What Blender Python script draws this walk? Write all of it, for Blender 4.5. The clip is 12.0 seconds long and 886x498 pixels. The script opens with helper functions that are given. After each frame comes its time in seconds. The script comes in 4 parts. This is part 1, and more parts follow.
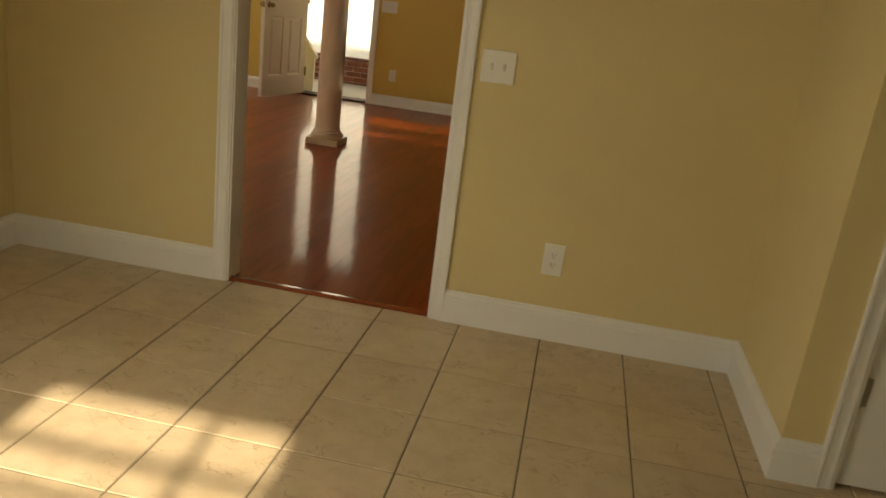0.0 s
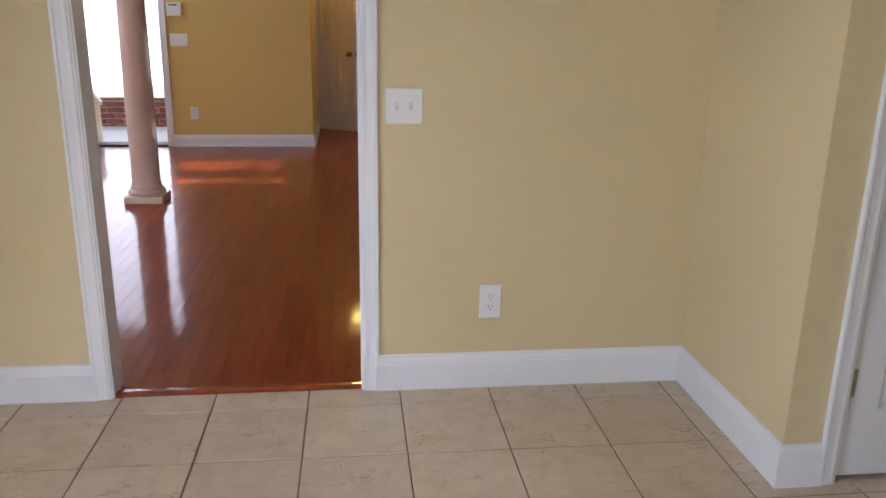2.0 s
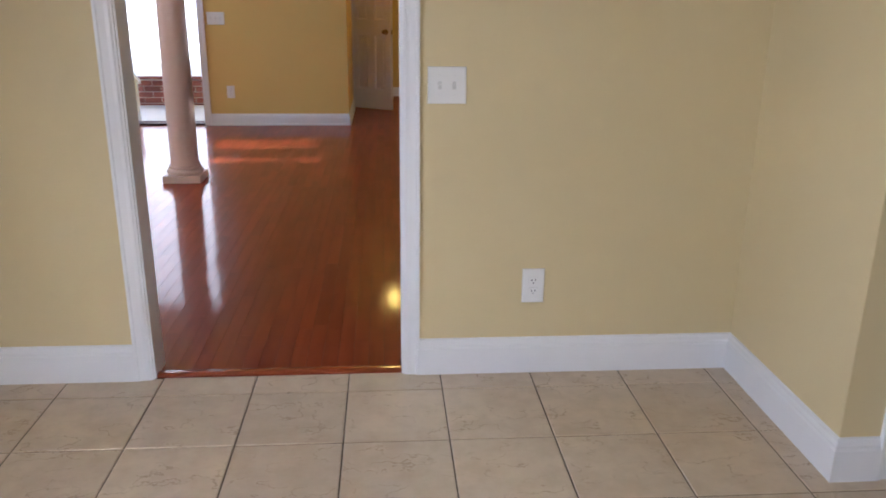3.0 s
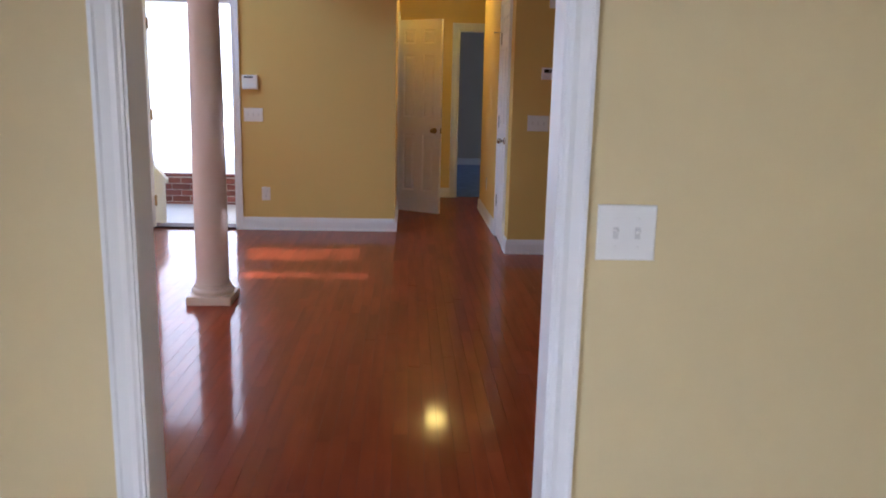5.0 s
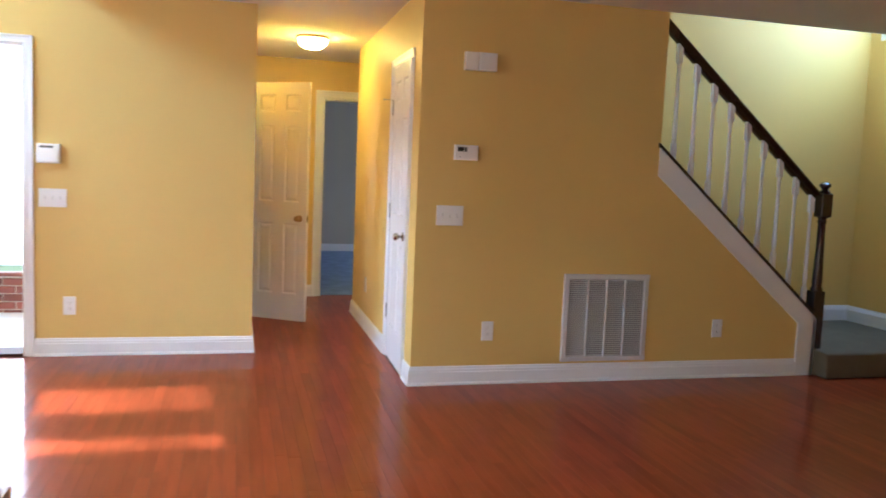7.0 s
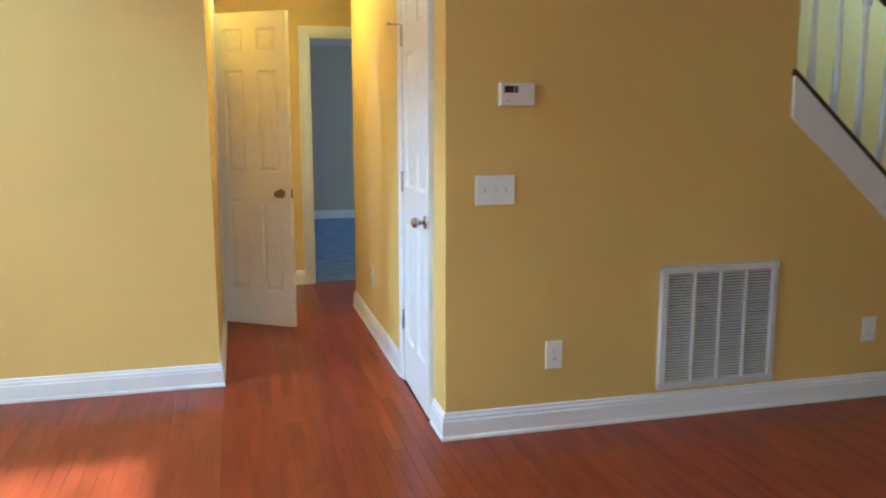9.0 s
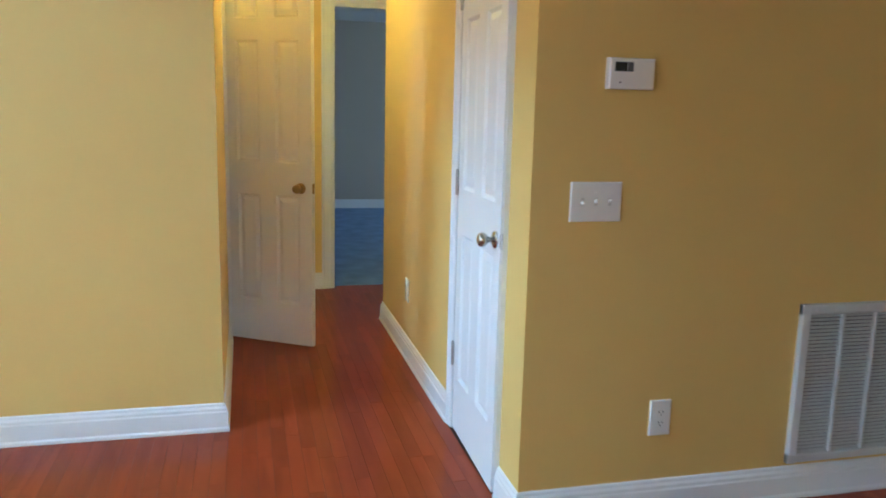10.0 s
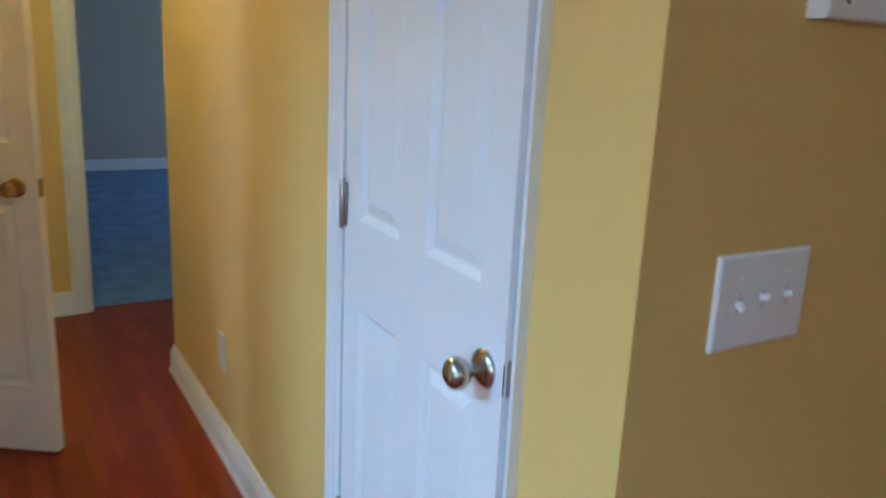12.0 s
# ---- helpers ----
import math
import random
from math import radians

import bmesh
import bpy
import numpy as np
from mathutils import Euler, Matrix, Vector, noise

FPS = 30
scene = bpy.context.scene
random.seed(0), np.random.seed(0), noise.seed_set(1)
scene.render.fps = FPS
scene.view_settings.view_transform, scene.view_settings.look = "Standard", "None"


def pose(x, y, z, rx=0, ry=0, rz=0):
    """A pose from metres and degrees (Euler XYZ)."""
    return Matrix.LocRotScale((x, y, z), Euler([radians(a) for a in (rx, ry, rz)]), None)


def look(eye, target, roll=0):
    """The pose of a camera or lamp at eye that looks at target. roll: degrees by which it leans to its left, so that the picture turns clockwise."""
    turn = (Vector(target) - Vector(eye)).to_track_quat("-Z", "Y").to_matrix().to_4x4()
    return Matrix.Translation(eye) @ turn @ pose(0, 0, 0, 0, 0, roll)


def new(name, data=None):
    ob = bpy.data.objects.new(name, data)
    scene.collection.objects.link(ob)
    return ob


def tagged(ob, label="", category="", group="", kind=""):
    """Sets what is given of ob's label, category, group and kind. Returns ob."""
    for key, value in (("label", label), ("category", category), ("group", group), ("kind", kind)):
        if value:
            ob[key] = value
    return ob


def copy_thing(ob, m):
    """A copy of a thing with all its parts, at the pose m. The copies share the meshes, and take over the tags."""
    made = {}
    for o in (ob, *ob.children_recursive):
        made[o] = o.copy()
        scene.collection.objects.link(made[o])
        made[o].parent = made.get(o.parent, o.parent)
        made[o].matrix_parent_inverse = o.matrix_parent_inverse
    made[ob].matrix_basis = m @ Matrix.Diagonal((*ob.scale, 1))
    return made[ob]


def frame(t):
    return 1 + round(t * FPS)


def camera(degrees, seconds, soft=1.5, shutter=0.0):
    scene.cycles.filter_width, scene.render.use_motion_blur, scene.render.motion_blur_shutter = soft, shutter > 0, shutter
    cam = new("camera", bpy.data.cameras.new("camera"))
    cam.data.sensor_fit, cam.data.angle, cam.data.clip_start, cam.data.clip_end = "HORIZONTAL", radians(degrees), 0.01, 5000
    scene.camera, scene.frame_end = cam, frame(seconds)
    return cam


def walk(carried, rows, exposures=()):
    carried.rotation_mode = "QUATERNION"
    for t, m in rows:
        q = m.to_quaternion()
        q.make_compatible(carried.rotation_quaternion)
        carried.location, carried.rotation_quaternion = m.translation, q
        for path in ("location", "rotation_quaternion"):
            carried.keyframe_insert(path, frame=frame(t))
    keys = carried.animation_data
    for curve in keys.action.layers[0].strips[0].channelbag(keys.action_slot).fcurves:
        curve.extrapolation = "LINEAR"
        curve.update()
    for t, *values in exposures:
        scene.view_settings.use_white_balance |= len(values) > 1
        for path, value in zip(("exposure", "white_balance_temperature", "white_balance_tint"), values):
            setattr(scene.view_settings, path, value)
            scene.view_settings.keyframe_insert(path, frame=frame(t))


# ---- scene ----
cam = camera(59.0, 12.0, soft=1.7, shutter=0.4)
PATH = [
    (0, (0.238, 0.579, 1.228), (-0.04, 2.464, 0.62), 7.1),
    (0.5, (0.195, 0.696, 1.253), (-0.135, 2.561, 0.611), 3.5),
    (1, (0.04, 0.816, 1.245), (-0.218, 2.683, 0.576), 0.3),
    (1.5, (-0.204, 0.849, 1.285), (-0.116, 2.772, 0.741), 1.1),
    (2, (-0.24, 0.881, 1.281), (-0.013, 2.788, 0.723), 1.0),
    (2.5, (-0.263, 0.893, 1.262), (-0.041, 2.791, 0.672), 0.8),
    (2.7, (-0.266, 0.904, 1.28), (-0.07, 2.798, 0.669), 0.6),
    (4.3, (-0.389, 1.441, 1.266), (-0.384, 3.356, 0.687), 2.7),
    (4.5, (-0.446, 1.576, 1.276), (-0.425, 3.511, 0.769), 2.4),
    (5, (-0.526, 1.881, 1.289), (-0.432, 3.841, 0.899), 1.3),
    (5.5, (-0.6, 2.312, 1.307), (-0.479, 4.283, 0.993), 1.0),
    (6, (-0.712, 2.689, 1.322), (-0.386, 4.643, 1.048), 1.4),
    (6.5, (-0.717, 3.115, 1.364), (-0.305, 5.056, 1.112), 1.7),
    (7, (-0.751, 3.527, 1.314), (-0.242, 5.453, 1.127), 2.4),
    (7.2, (-0.772, 3.67, 1.293), (-0.202, 5.579, 1.115), 2.3),
    (8.8, (-0.573, 4.899, 1.342), (-0.022, 6.798, 1.041), 0.7),
    (9, (-0.518, 5.11, 1.336), (-0.016, 7.02, 1.023), 0.0),
    (9.5, (-0.524, 5.564, 1.34), (-0.064, 7.482, 1.01), 1.0),
    (10, (-0.534, 5.97, 1.341), (-0.048, 7.878, 0.989), 1.4),
    (10.5, (-0.492, 6.431, 1.346), (-0.024, 8.335, 0.949), 1.3),
    (11, (-0.496, 6.853, 1.347), (0.031, 8.712, 0.828), -1.1),
    (11.5, (-0.397, 7.203, 1.342), (0.346, 8.982, 0.808), 0.2),
    (12, (-0.323, 7.583, 1.353), (0.672, 9.249, 0.869), 2.7),
]
EXPOSURES = [(0, 0.57, 10500, 7), (0.5, 1.12, 8600, 9), (1.0, 1.35, 7400, 15), (1.5, 1.53, 6000, 19), (2.5, 1.58, 5500, 21), (4.5, 1.62, 5350, 21), (5.5, 1.77, 5150, 21),
             (6.0, 2.13, 5150, 23), (6.5, 2.63, 5250, 23), (7.0, 2.88, 5250, 13), (9.0, 2.93, 4750, 0), (10.0, 2.73, 4550, -2), (11.0, 2.71, 4300, -3), (12.0, 2.33, 4300, 0)]
walk(cam, [(t, look(eye, target, roll)) for t, eye, target, roll in PATH], EXPOSURES)

# ---- light ----
SUN_UP, SUN_DRIFT = 35.0, -0.12
world = bpy.data.worlds.new("sky")
scene.world = world
world.use_nodes = True
wn = world.node_tree
sky = wn.nodes.new("ShaderNodeTexSky")
sky.sky_type, sky.sun_disc = "NISHITA", False
sky.sun_elevation, sky.sun_rotation = radians(SUN_UP), radians(180 + 6.8)
wn.links.new(sky.outputs[0], wn.nodes["Background"].inputs[0])
wn.nodes["Background"].inputs[1].default_value = 0.11

sun = new("sun", bpy.data.lights.new("sun", "SUN"))
sun.data.energy, sun.data.angle, sun.data.color = 5.0, radians(1.1), (1.0, 0.985, 0.96)
sun.matrix_world = look((0, 0, 10), (SUN_DRIFT, 1.0, 10 - math.tan(radians(SUN_UP))))


def window_light(name, eye, target, w, h, watts, color=(0.92, 0.96, 1.0)):
    """An area lamp in an opening, standing in for light through it."""
    data = bpy.data.lights.new(name, "AREA")
    data.shape, data.size, data.size_y, data.energy, data.color = "RECTANGLE", w, h, watts, color
    ob = new(name, data)
    ob.matrix_world = look(eye, target)
    return ob


window_light("kitchen_window_light", (-0.42, -0.36, 1.48), (-0.4, 3, 1.2), 0.72, 1.1, 0.7)
window_light("kitchen_side_light", (-1.99, 0.9, 1.25), (1.0, 2.3, -0.5), 1.4, 0.8, 7.0, (0.86, 0.94, 1.0)).data.spread = radians(125)
window_light("upper_window_light", (-5.12, 7.8, 4.32), (-0.6, 8.5, 1.0), 2.1, 1.25, 37, (0.62, 0.82, 1.0))
window_light("entry_light", (-2.5, 9.42, 1.05), (-2.3, 5, 0.8), 0.74, 1.9, 0.55)
window_light("front_window_light", (-4.16, 9.12, 1.15), (-3.6, 5, 0.7), 1.0, 1.8, 2.0)
# added warm fill at an unseen window, lifts the stair wall
window_light("side_fill_light", (-5.12, 5.2, 1.5), (0, 6.0, 1.0), 1.6, 1.3, 8.5, (1.0, 0.97, 0.93))
window_light("stair_window_light", (4.42, 8.7, 3.3), (3.2, 9.2, 1.6), 0.8, 1.5, 11, (0.42, 0.66, 1.0))
# added lamp that brightens the bedroom; its window is out of view
window_light("bedroom_fill_light", (3.9, 14.4, 1.4), (0, 14.6, 0.5), 1.6, 1.3, 3.0, (1.0, 0.94, 0.86))


# ---- materials ----
def mat(name, color, rough=0.5, metal=0.0, vary=0.06, scale=3.0, fine=120.0, bump=0.02, coat=0.0, spec=0.5, per_object=0.0, per_island=0.0):
    """A surface with broad and fine variation of tone and a fine relief."""
    m = bpy.data.materials.new(name)
    m.use_nodes = True
    nt = m.node_tree
    b = nt.nodes["Principled BSDF"]
    b.inputs["Roughness"].default_value, b.inputs["Metallic"].default_value = rough, metal
    b.inputs["Coat Weight"].default_value, b.inputs["Specular IOR Level"].default_value = coat, spec
    co = nt.nodes.new("ShaderNodeTexCoord")
    n1, n2 = nt.nodes.new("ShaderNodeTexNoise"), nt.nodes.new("ShaderNodeTexNoise")
    n1.inputs["Scale"].default_value, n2.inputs["Scale"].default_value = scale, fine
    n1.inputs["Detail"].default_value = 4
    geo = nt.nodes.new("ShaderNodeNewGeometry")
    for n in (n1, n2):
        nt.links.new(geo.outputs["Position"], n.inputs["Vector"])
    add = nt.nodes.new("ShaderNodeMath")
    add.operation = "MULTIPLY_ADD"
    nt.links.new(n2.outputs[0], add.inputs[0])
    add.inputs[1].default_value = 0.35
    nt.links.new(n1.outputs[0], add.inputs[2])
    last = add.outputs[0]
    if per_object or per_island:
        src = nt.nodes.new("ShaderNodeObjectInfo").outputs["Random"] if per_object else geo.outputs["Random Per Island"]
        more = nt.nodes.new("ShaderNodeMath")
        more.operation = "MULTIPLY_ADD"
        nt.links.new(src, more.inputs[0])
        more.inputs[1].default_value = (per_object or per_island) / max(vary, 0.001)
        nt.links.new(last, more.inputs[2])
        last = more.outputs[0]
    hsv = nt.nodes.new("ShaderNodeHueSaturation")
    hsv.inputs["Color"].default_value = (*color, 1)
    rng = nt.nodes.new("ShaderNodeMapRange")
    rng.clamp = False
    mid = 0.675 + 0.5 * (per_object or per_island) / max(vary, 0.001)
    rng.inputs["From Min"].default_value, rng.inputs["From Max"].default_value = mid - 0.5, mid + 0.5
    rng.inputs["To Min"].default_value, rng.inputs["To Max"].default_value = 1 - vary, 1 + vary
    nt.links.new(last, rng.inputs["Value"])
    nt.links.new(rng.outputs[0], hsv.inputs["Value"])
    nt.links.new(hsv.outputs[0], b.inputs["Base Color"])
    if bump:
        bp = nt.nodes.new("ShaderNodeBump")
        bp.inputs["Strength"].default_value, bp.inputs["Distance"].default_value = min(1.0, bump * 5), 0.002
        nt.links.new(n2.outputs[0], bp.inputs["Height"])
        nt.links.new(bp.outputs[0], b.inputs["Normal"])
    return m


def grain(m, color_b, stretch=(14.0, 0.9, 14.0), amount=0.6, pieces="", vein=0.0):
    """Adds long grain along y in a second tone to a material from mat()."""
    nt = m.node_tree
    b = nt.nodes["Principled BSDF"]
    src = b.inputs["Base Color"].links[0].from_socket
    geo = nt.nodes.new("ShaderNodeNewGeometry")
    mp = nt.nodes.new("ShaderNodeMapping")
    mp.inputs["Scale"].default_value = stretch
    nt.links.new(geo.outputs["Position"], mp.inputs["Vector"])
    if pieces:
        src_r = nt.nodes.new("ShaderNodeObjectInfo").outputs["Random"] if pieces == "object" else geo.outputs["Random Per Island"]
        sh = nt.nodes.new("ShaderNodeVectorMath")
        sh.operation = "SCALE"
        sh.inputs[0].default_value = (61.0, 37.0, 17.0)
        nt.links.new(src_r, sh.inputs["Scale"])
        nt.links.new(sh.outputs[0], mp.inputs["Location"])
    nz = nt.nodes.new("ShaderNodeTexNoise")
    nz.inputs["Scale"].default_value, nz.inputs["Detail"].default_value = 3.0, 6
    nt.links.new(mp.outputs[0], nz.inputs["Vector"])
    ramp = nt.nodes.new("ShaderNodeMapRange")
    ramp.inputs["From Min"].default_value, ramp.inputs["From Max"].default_value = 0.42, 0.68
    ramp.inputs["To Max"].default_value = amount
    if vein:
        dist = nt.nodes.new("ShaderNodeMath")
        dist.operation = "SUBTRACT"
        dist.inputs[1].default_value = 0.5
        mag = nt.nodes.new("ShaderNodeMath")
        mag.operation = "ABSOLUTE"
        nt.links.new(nz.outputs[0], dist.inputs[0])
        nt.links.new(dist.outputs[0], mag.inputs[0])
        ramp.inputs["From Min"].default_value, ramp.inputs["From Max"].default_value = vein, 0.0
        blot = nt.nodes.new("ShaderNodeTexNoise")
        blot.inputs["Scale"].default_value = 2.2
        nt.links.new(mp.outputs[0], blot.inputs["Vector"])
        gate = nt.nodes.new("ShaderNodeMapRange")
        gate.inputs["From Min"].default_value, gate.inputs["From Max"].default_value = 0.45, 0.62
        nt.links.new(blot.outputs[0], gate.inputs["Value"])
        nt.links.new(gate.outputs[0], ramp.inputs["To Max"])
        nt.links.new(mag.outputs[0], ramp.inputs["Value"])
    else:
        nt.links.new(nz.outputs[0], ramp.inputs["Value"])
    mix = nt.nodes.new("ShaderNodeMix")
    mix.data_type = "RGBA"
    nt.links.new(ramp.outputs[0], mix.inputs["Factor"])
    nt.links.new(src, mix.inputs["A"])
    mix.inputs["B"].default_value = (*color_b, 1)
    nt.links.new(mix.outputs["Result"], b.inputs["Base Color"])
    return m


WALL = mat("golden_wall_paint", (0.725, 0.515, 0.155), 0.5, vary=0.035, scale=1.2, fine=260, bump=0.03, spec=0.35)
KITCHEN_WALL = mat("pale_yellow_wall_paint", (0.69, 0.568, 0.32), 0.5, vary=0.035, scale=1.2, fine=260, bump=0.03, spec=0.35)
CEILING = mat("ceiling_paint", (0.80, 0.79, 0.77), 0.85, vary=0.04, scale=2, fine=90, bump=0.08)
TRIM = mat("white_trim_paint", (0.82, 0.82, 0.82), 0.3, vary=0.03, scale=4, fine=80, bump=0.006)
DOOR = mat("white_door_paint", (0.82, 0.82, 0.82), 0.38, vary=0.03, scale=3, fine=150, bump=0.015)
PLATE = mat("white_plastic", (0.84, 0.83, 0.80), 0.25, vary=0.02, scale=20, bump=0.0)
DARK = mat("dark_slot", (0.02, 0.02, 0.02), 0.5, bump=0.0)
SCREEN = mat("dark_display", (0.03, 0.035, 0.035), 0.12, bump=0.0)
TILE = grain(grain(mat("beige_ceramic_tile", (0.59, 0.475, 0.335), 0.29, vary=0.12, scale=11, fine=60, bump=0.012, per_object=0.05), (0.47, 0.35, 0.225), (4.5, 4.5, 4.5), 0.5, "object"), (0.36, 0.25, 0.15), (3.2, 4.6, 4.0), 0.8, "object", 0.014)
GROUT = mat("dark_grout", (0.10, 0.075, 0.05), 0.9, vary=0.2, scale=20, bump=0.1)
PLANK = grain(mat("cherry_plank", (0.255, 0.046, 0.014), 0.08, vary=0.10, scale=5, fine=220, bump=0.004, spec=0.21, per_object=0.10), (0.17, 0.026, 0.0075), (5.5, 0.6, 5.5), 0.55, "object")
PLANK_FIELD = grain(mat("cherry_plank_field", (0.255, 0.046, 0.014), 0.08, vary=0.10, scale=5, fine=220, bump=0.004, spec=0.21, per_island=0.10), (0.17, 0.026, 0.0075), (5.5, 0.6, 5.5), 0.55, "island")


def worn_gloss(m, rough, share):
    """Mixes in a duller share of the same finish: lacquer with fine scuffs."""
    nt = m.node_tree
    a = nt.nodes["Principled BSDF"]
    b = nt.nodes.new("ShaderNodeBsdfPrincipled")
    for k in ("Base Color", "Normal"):
        nt.links.new(a.inputs[k].links[0].from_socket, b.inputs[k])
    b.inputs["Roughness"].default_value, b.inputs["Specular IOR Level"].default_value = rough, 0.12
    mx = nt.nodes.new("ShaderNodeMixShader")
    mx.inputs[0].default_value = share
    nt.links.new(a.outputs[0], mx.inputs[1])
    nt.links.new(b.outputs[0], mx.inputs[2])
    nt.links.new(mx.outputs[0], nt.nodes["Material Output"].inputs["Surface"])


worn_gloss(PLANK, 0.32, 0.4)
worn_gloss(PLANK_FIELD, 0.32, 0.4)
SUBFLOOR = mat("dark_joint", (0.045, 0.010, 0.004), 0.7, bump=0.0)
CREAM = mat("cream_column_paint", (0.60, 0.47, 0.385), 0.45, vary=0.04, scale=5, fine=120, bump=0.02)
DARKWOOD = grain(mat("dark_stained_wood", (0.035, 0.012, 0.007), 0.25, vary=0.2, scale=8, fine=120, bump=0.01, coat=0.3), (0.015, 0.006, 0.004), (3, 3, 3))
CARPET = mat("grey_green_carpet", (0.13, 0.108, 0.066), 0.95, vary=0.22, scale=9, fine=420, bump=0.3)
CARPET_BED = mat("blue_grey_carpet", (0.21, 0.30, 0.50), 0.95, vary=0.4, scale=6, fine=300, bump=0.25)
BEDWALL = mat("blue_grey_wall_paint", (0.52, 0.47, 0.39), 0.6, vary=0.04, scale=1.5, fine=200, bump=0.02)
BRASS = mat("aged_brass", (0.32, 0.22, 0.10), 0.28, 1.0, vary=0.1, scale=40, bump=0.0)
NICKEL = mat("satin_nickel", (0.46, 0.44, 0.41), 0.22, 1.0, vary=0.08, scale=40, bump=0.0)
STEEL = mat("hinge_steel", (0.42, 0.41, 0.40), 0.35, 1.0, vary=0.1, scale=60, bump=0.0)
BRICK = mat("red_brick", (0.22, 0.072, 0.058), 0.85, vary=0.2, scale=15, fine=150, bump=0.15, per_object=0.25)
MORTAR = mat("pale_mortar", (0.60, 0.57, 0.54), 0.95, vary=0.12, scale=10, bump=0.15)
SIDING = mat("white_siding", (0.82, 0.83, 0.84), 0.5, vary=0.03, scale=2, bump=0.01)
CONCRETE = mat("pale_concrete", (0.70, 0.70, 0.69), 0.9, vary=0.1, scale=4, fine=90, bump=0.12)
LAWN = mat("lawn_ground", (0.07, 0.10, 0.035), 0.95, vary=0.3, scale=1.5, fine=40, bump=0.3)
GRILLE = mat("grey_white_grille_paint", (0.62, 0.61, 0.585), 0.4, vary=0.04, scale=6, fine=90, bump=0.01)
BACKING = mat("dark_grey_filter", (0.19, 0.185, 0.18), 0.9, vary=0.1, scale=30, bump=0.05)


def glass_material(name, color):
    m = bpy.data.materials.new(name)
    m.use_nodes = True
    b = m.node_tree.nodes["Principled BSDF"]
    b.inputs["Base Color"].default_value = (*color, 1)
    b.inputs["Transmission Weight"].default_value, b.inputs["Roughness"].default_value, b.inputs["IOR"].default_value = 1.0, 0.02, 1.45
    return m


GLASS = glass_material("window_glass", (0.97, 0.98, 0.98))
BULB = bpy.data.materials.new("lit_frosted_glass")
BULB.use_nodes = True
_b = BULB.node_tree.nodes["Principled BSDF"]
_b.inputs["Base Color"].default_value, _b.inputs["Roughness"].default_value = (0.9, 0.86, 0.75, 1), 0.3
_b.inputs["Emission Color"].default_value, _b.inputs["Emission Strength"].default_value = (1.0, 0.70, 0.14, 1), 12.5


# ---- shapes ----
def finish(name, bm, material, smooth=False):
    bmesh.ops.recalc_face_normals(bm, faces=bm.faces)
    me = bpy.data.meshes.new(name)
    bm.to_mesh(me)
    bm.free()
    me.materials.append(material)
    if smooth:
        me.shade_smooth()
        me.set_sharp_from_angle(angle=radians(40))
    return me


def part(name, bm, material, parent=None, label="", smooth=False):
    """One mesh object of a bmesh, under a thing or a part."""
    ob = new(name, finish(name, bm, material, smooth))
    if parent is not None:
        ob.parent = parent
    if label:
        ob["label"] = label
    return ob


def structure(name, bm, material, label, category="wall"):
    return tagged(part(name, bm, material), label, category, kind="structure")


def box(bm, x0, y0, z0, x1, y1, z1, bevel=0.0, segments=1):
    vs = [bm.verts.new((x, y, z)) for x in (x0, x1) for y in (y0, y1) for z in (z0, z1)]
    fs = [bm.faces.new([vs[i] for i in q]) for q in ((0, 1, 3, 2), (4, 6, 7, 5), (0, 4, 5, 1), (2, 3, 7, 6), (0, 2, 6, 4), (1, 5, 7, 3))]
    if bevel:
        es = list({e for f in fs for e in f.edges})
        bmesh.ops.bevel(bm, geom=es, offset=bevel, segments=segments, affect="EDGES", profile=0.5)
    return bm


def boxed(*a, **k):
    return box(bmesh.new(), *a, **k)


def lathe(bm, profile, m=None, steps=24):
    """Turns (radius, height) pairs round z."""
    m = m or Matrix()
    rings = []
    for r, h in profile:
        if r < 1e-5:
            rings.append([bm.verts.new(m @ Vector((0, 0, h)))])
        else:
            rings.append([bm.verts.new(m @ Vector((r * math.cos(2 * math.pi * i / steps), r * math.sin(2 * math.pi * i / steps), h))) for i in range(steps)])
    for a, b in zip(rings, rings[1:]):
        for i in range(steps):
            j = (i + 1) % steps
            if len(a) == 1 and len(b) == 1:
                continue
            if len(a) == 1:
                bm.faces.new((a[0], b[i], b[j]))
            elif len(b) == 1:
                bm.faces.new((a[i], b[0], a[j]))
            else:
                bm.faces.new((a[i], b[i], b[j], a[j]))
    for ring in (rings[0], rings[-1]):
        if len(ring) > 1:
            bm.faces.new(ring)
    return bm


def sweep(bm, pts, normal, profile):
    """Runs a closed profile of (across, out) pairs along a line of points in one plane, with mitred corners. Across is to the left of
    the way as seen against the normal; out is along the normal."""
    pts, n = [Vector(p) for p in pts], Vector(normal).normalized()
    rings = []
    for i, p in enumerate(pts):
        d0 = (p - pts[i - 1]).normalized() if i else None
        d1 = (pts[i + 1] - p).normalized() if i < len(pts) - 1 else None
        l0 = n.cross(d0) if d0 else None
        l1 = n.cross(d1) if d1 else None
        if l0 and l1:
            s = (l0 + l1)
            s = s / (s.length_squared / 2)
        else:
            s = l0 or l1
        rings.append([bm.verts.new(p + s * a + n * b) for a, b in profile])
    k = len(profile)
    for a, b in zip(rings, rings[1:]):
        for i in range(k):
            bm.faces.new((a[i], a[(i + 1) % k], b[(i + 1) % k], b[i]))
    bm.faces.new(rings[0])
    bm.faces.new(rings[-1])
    return bm


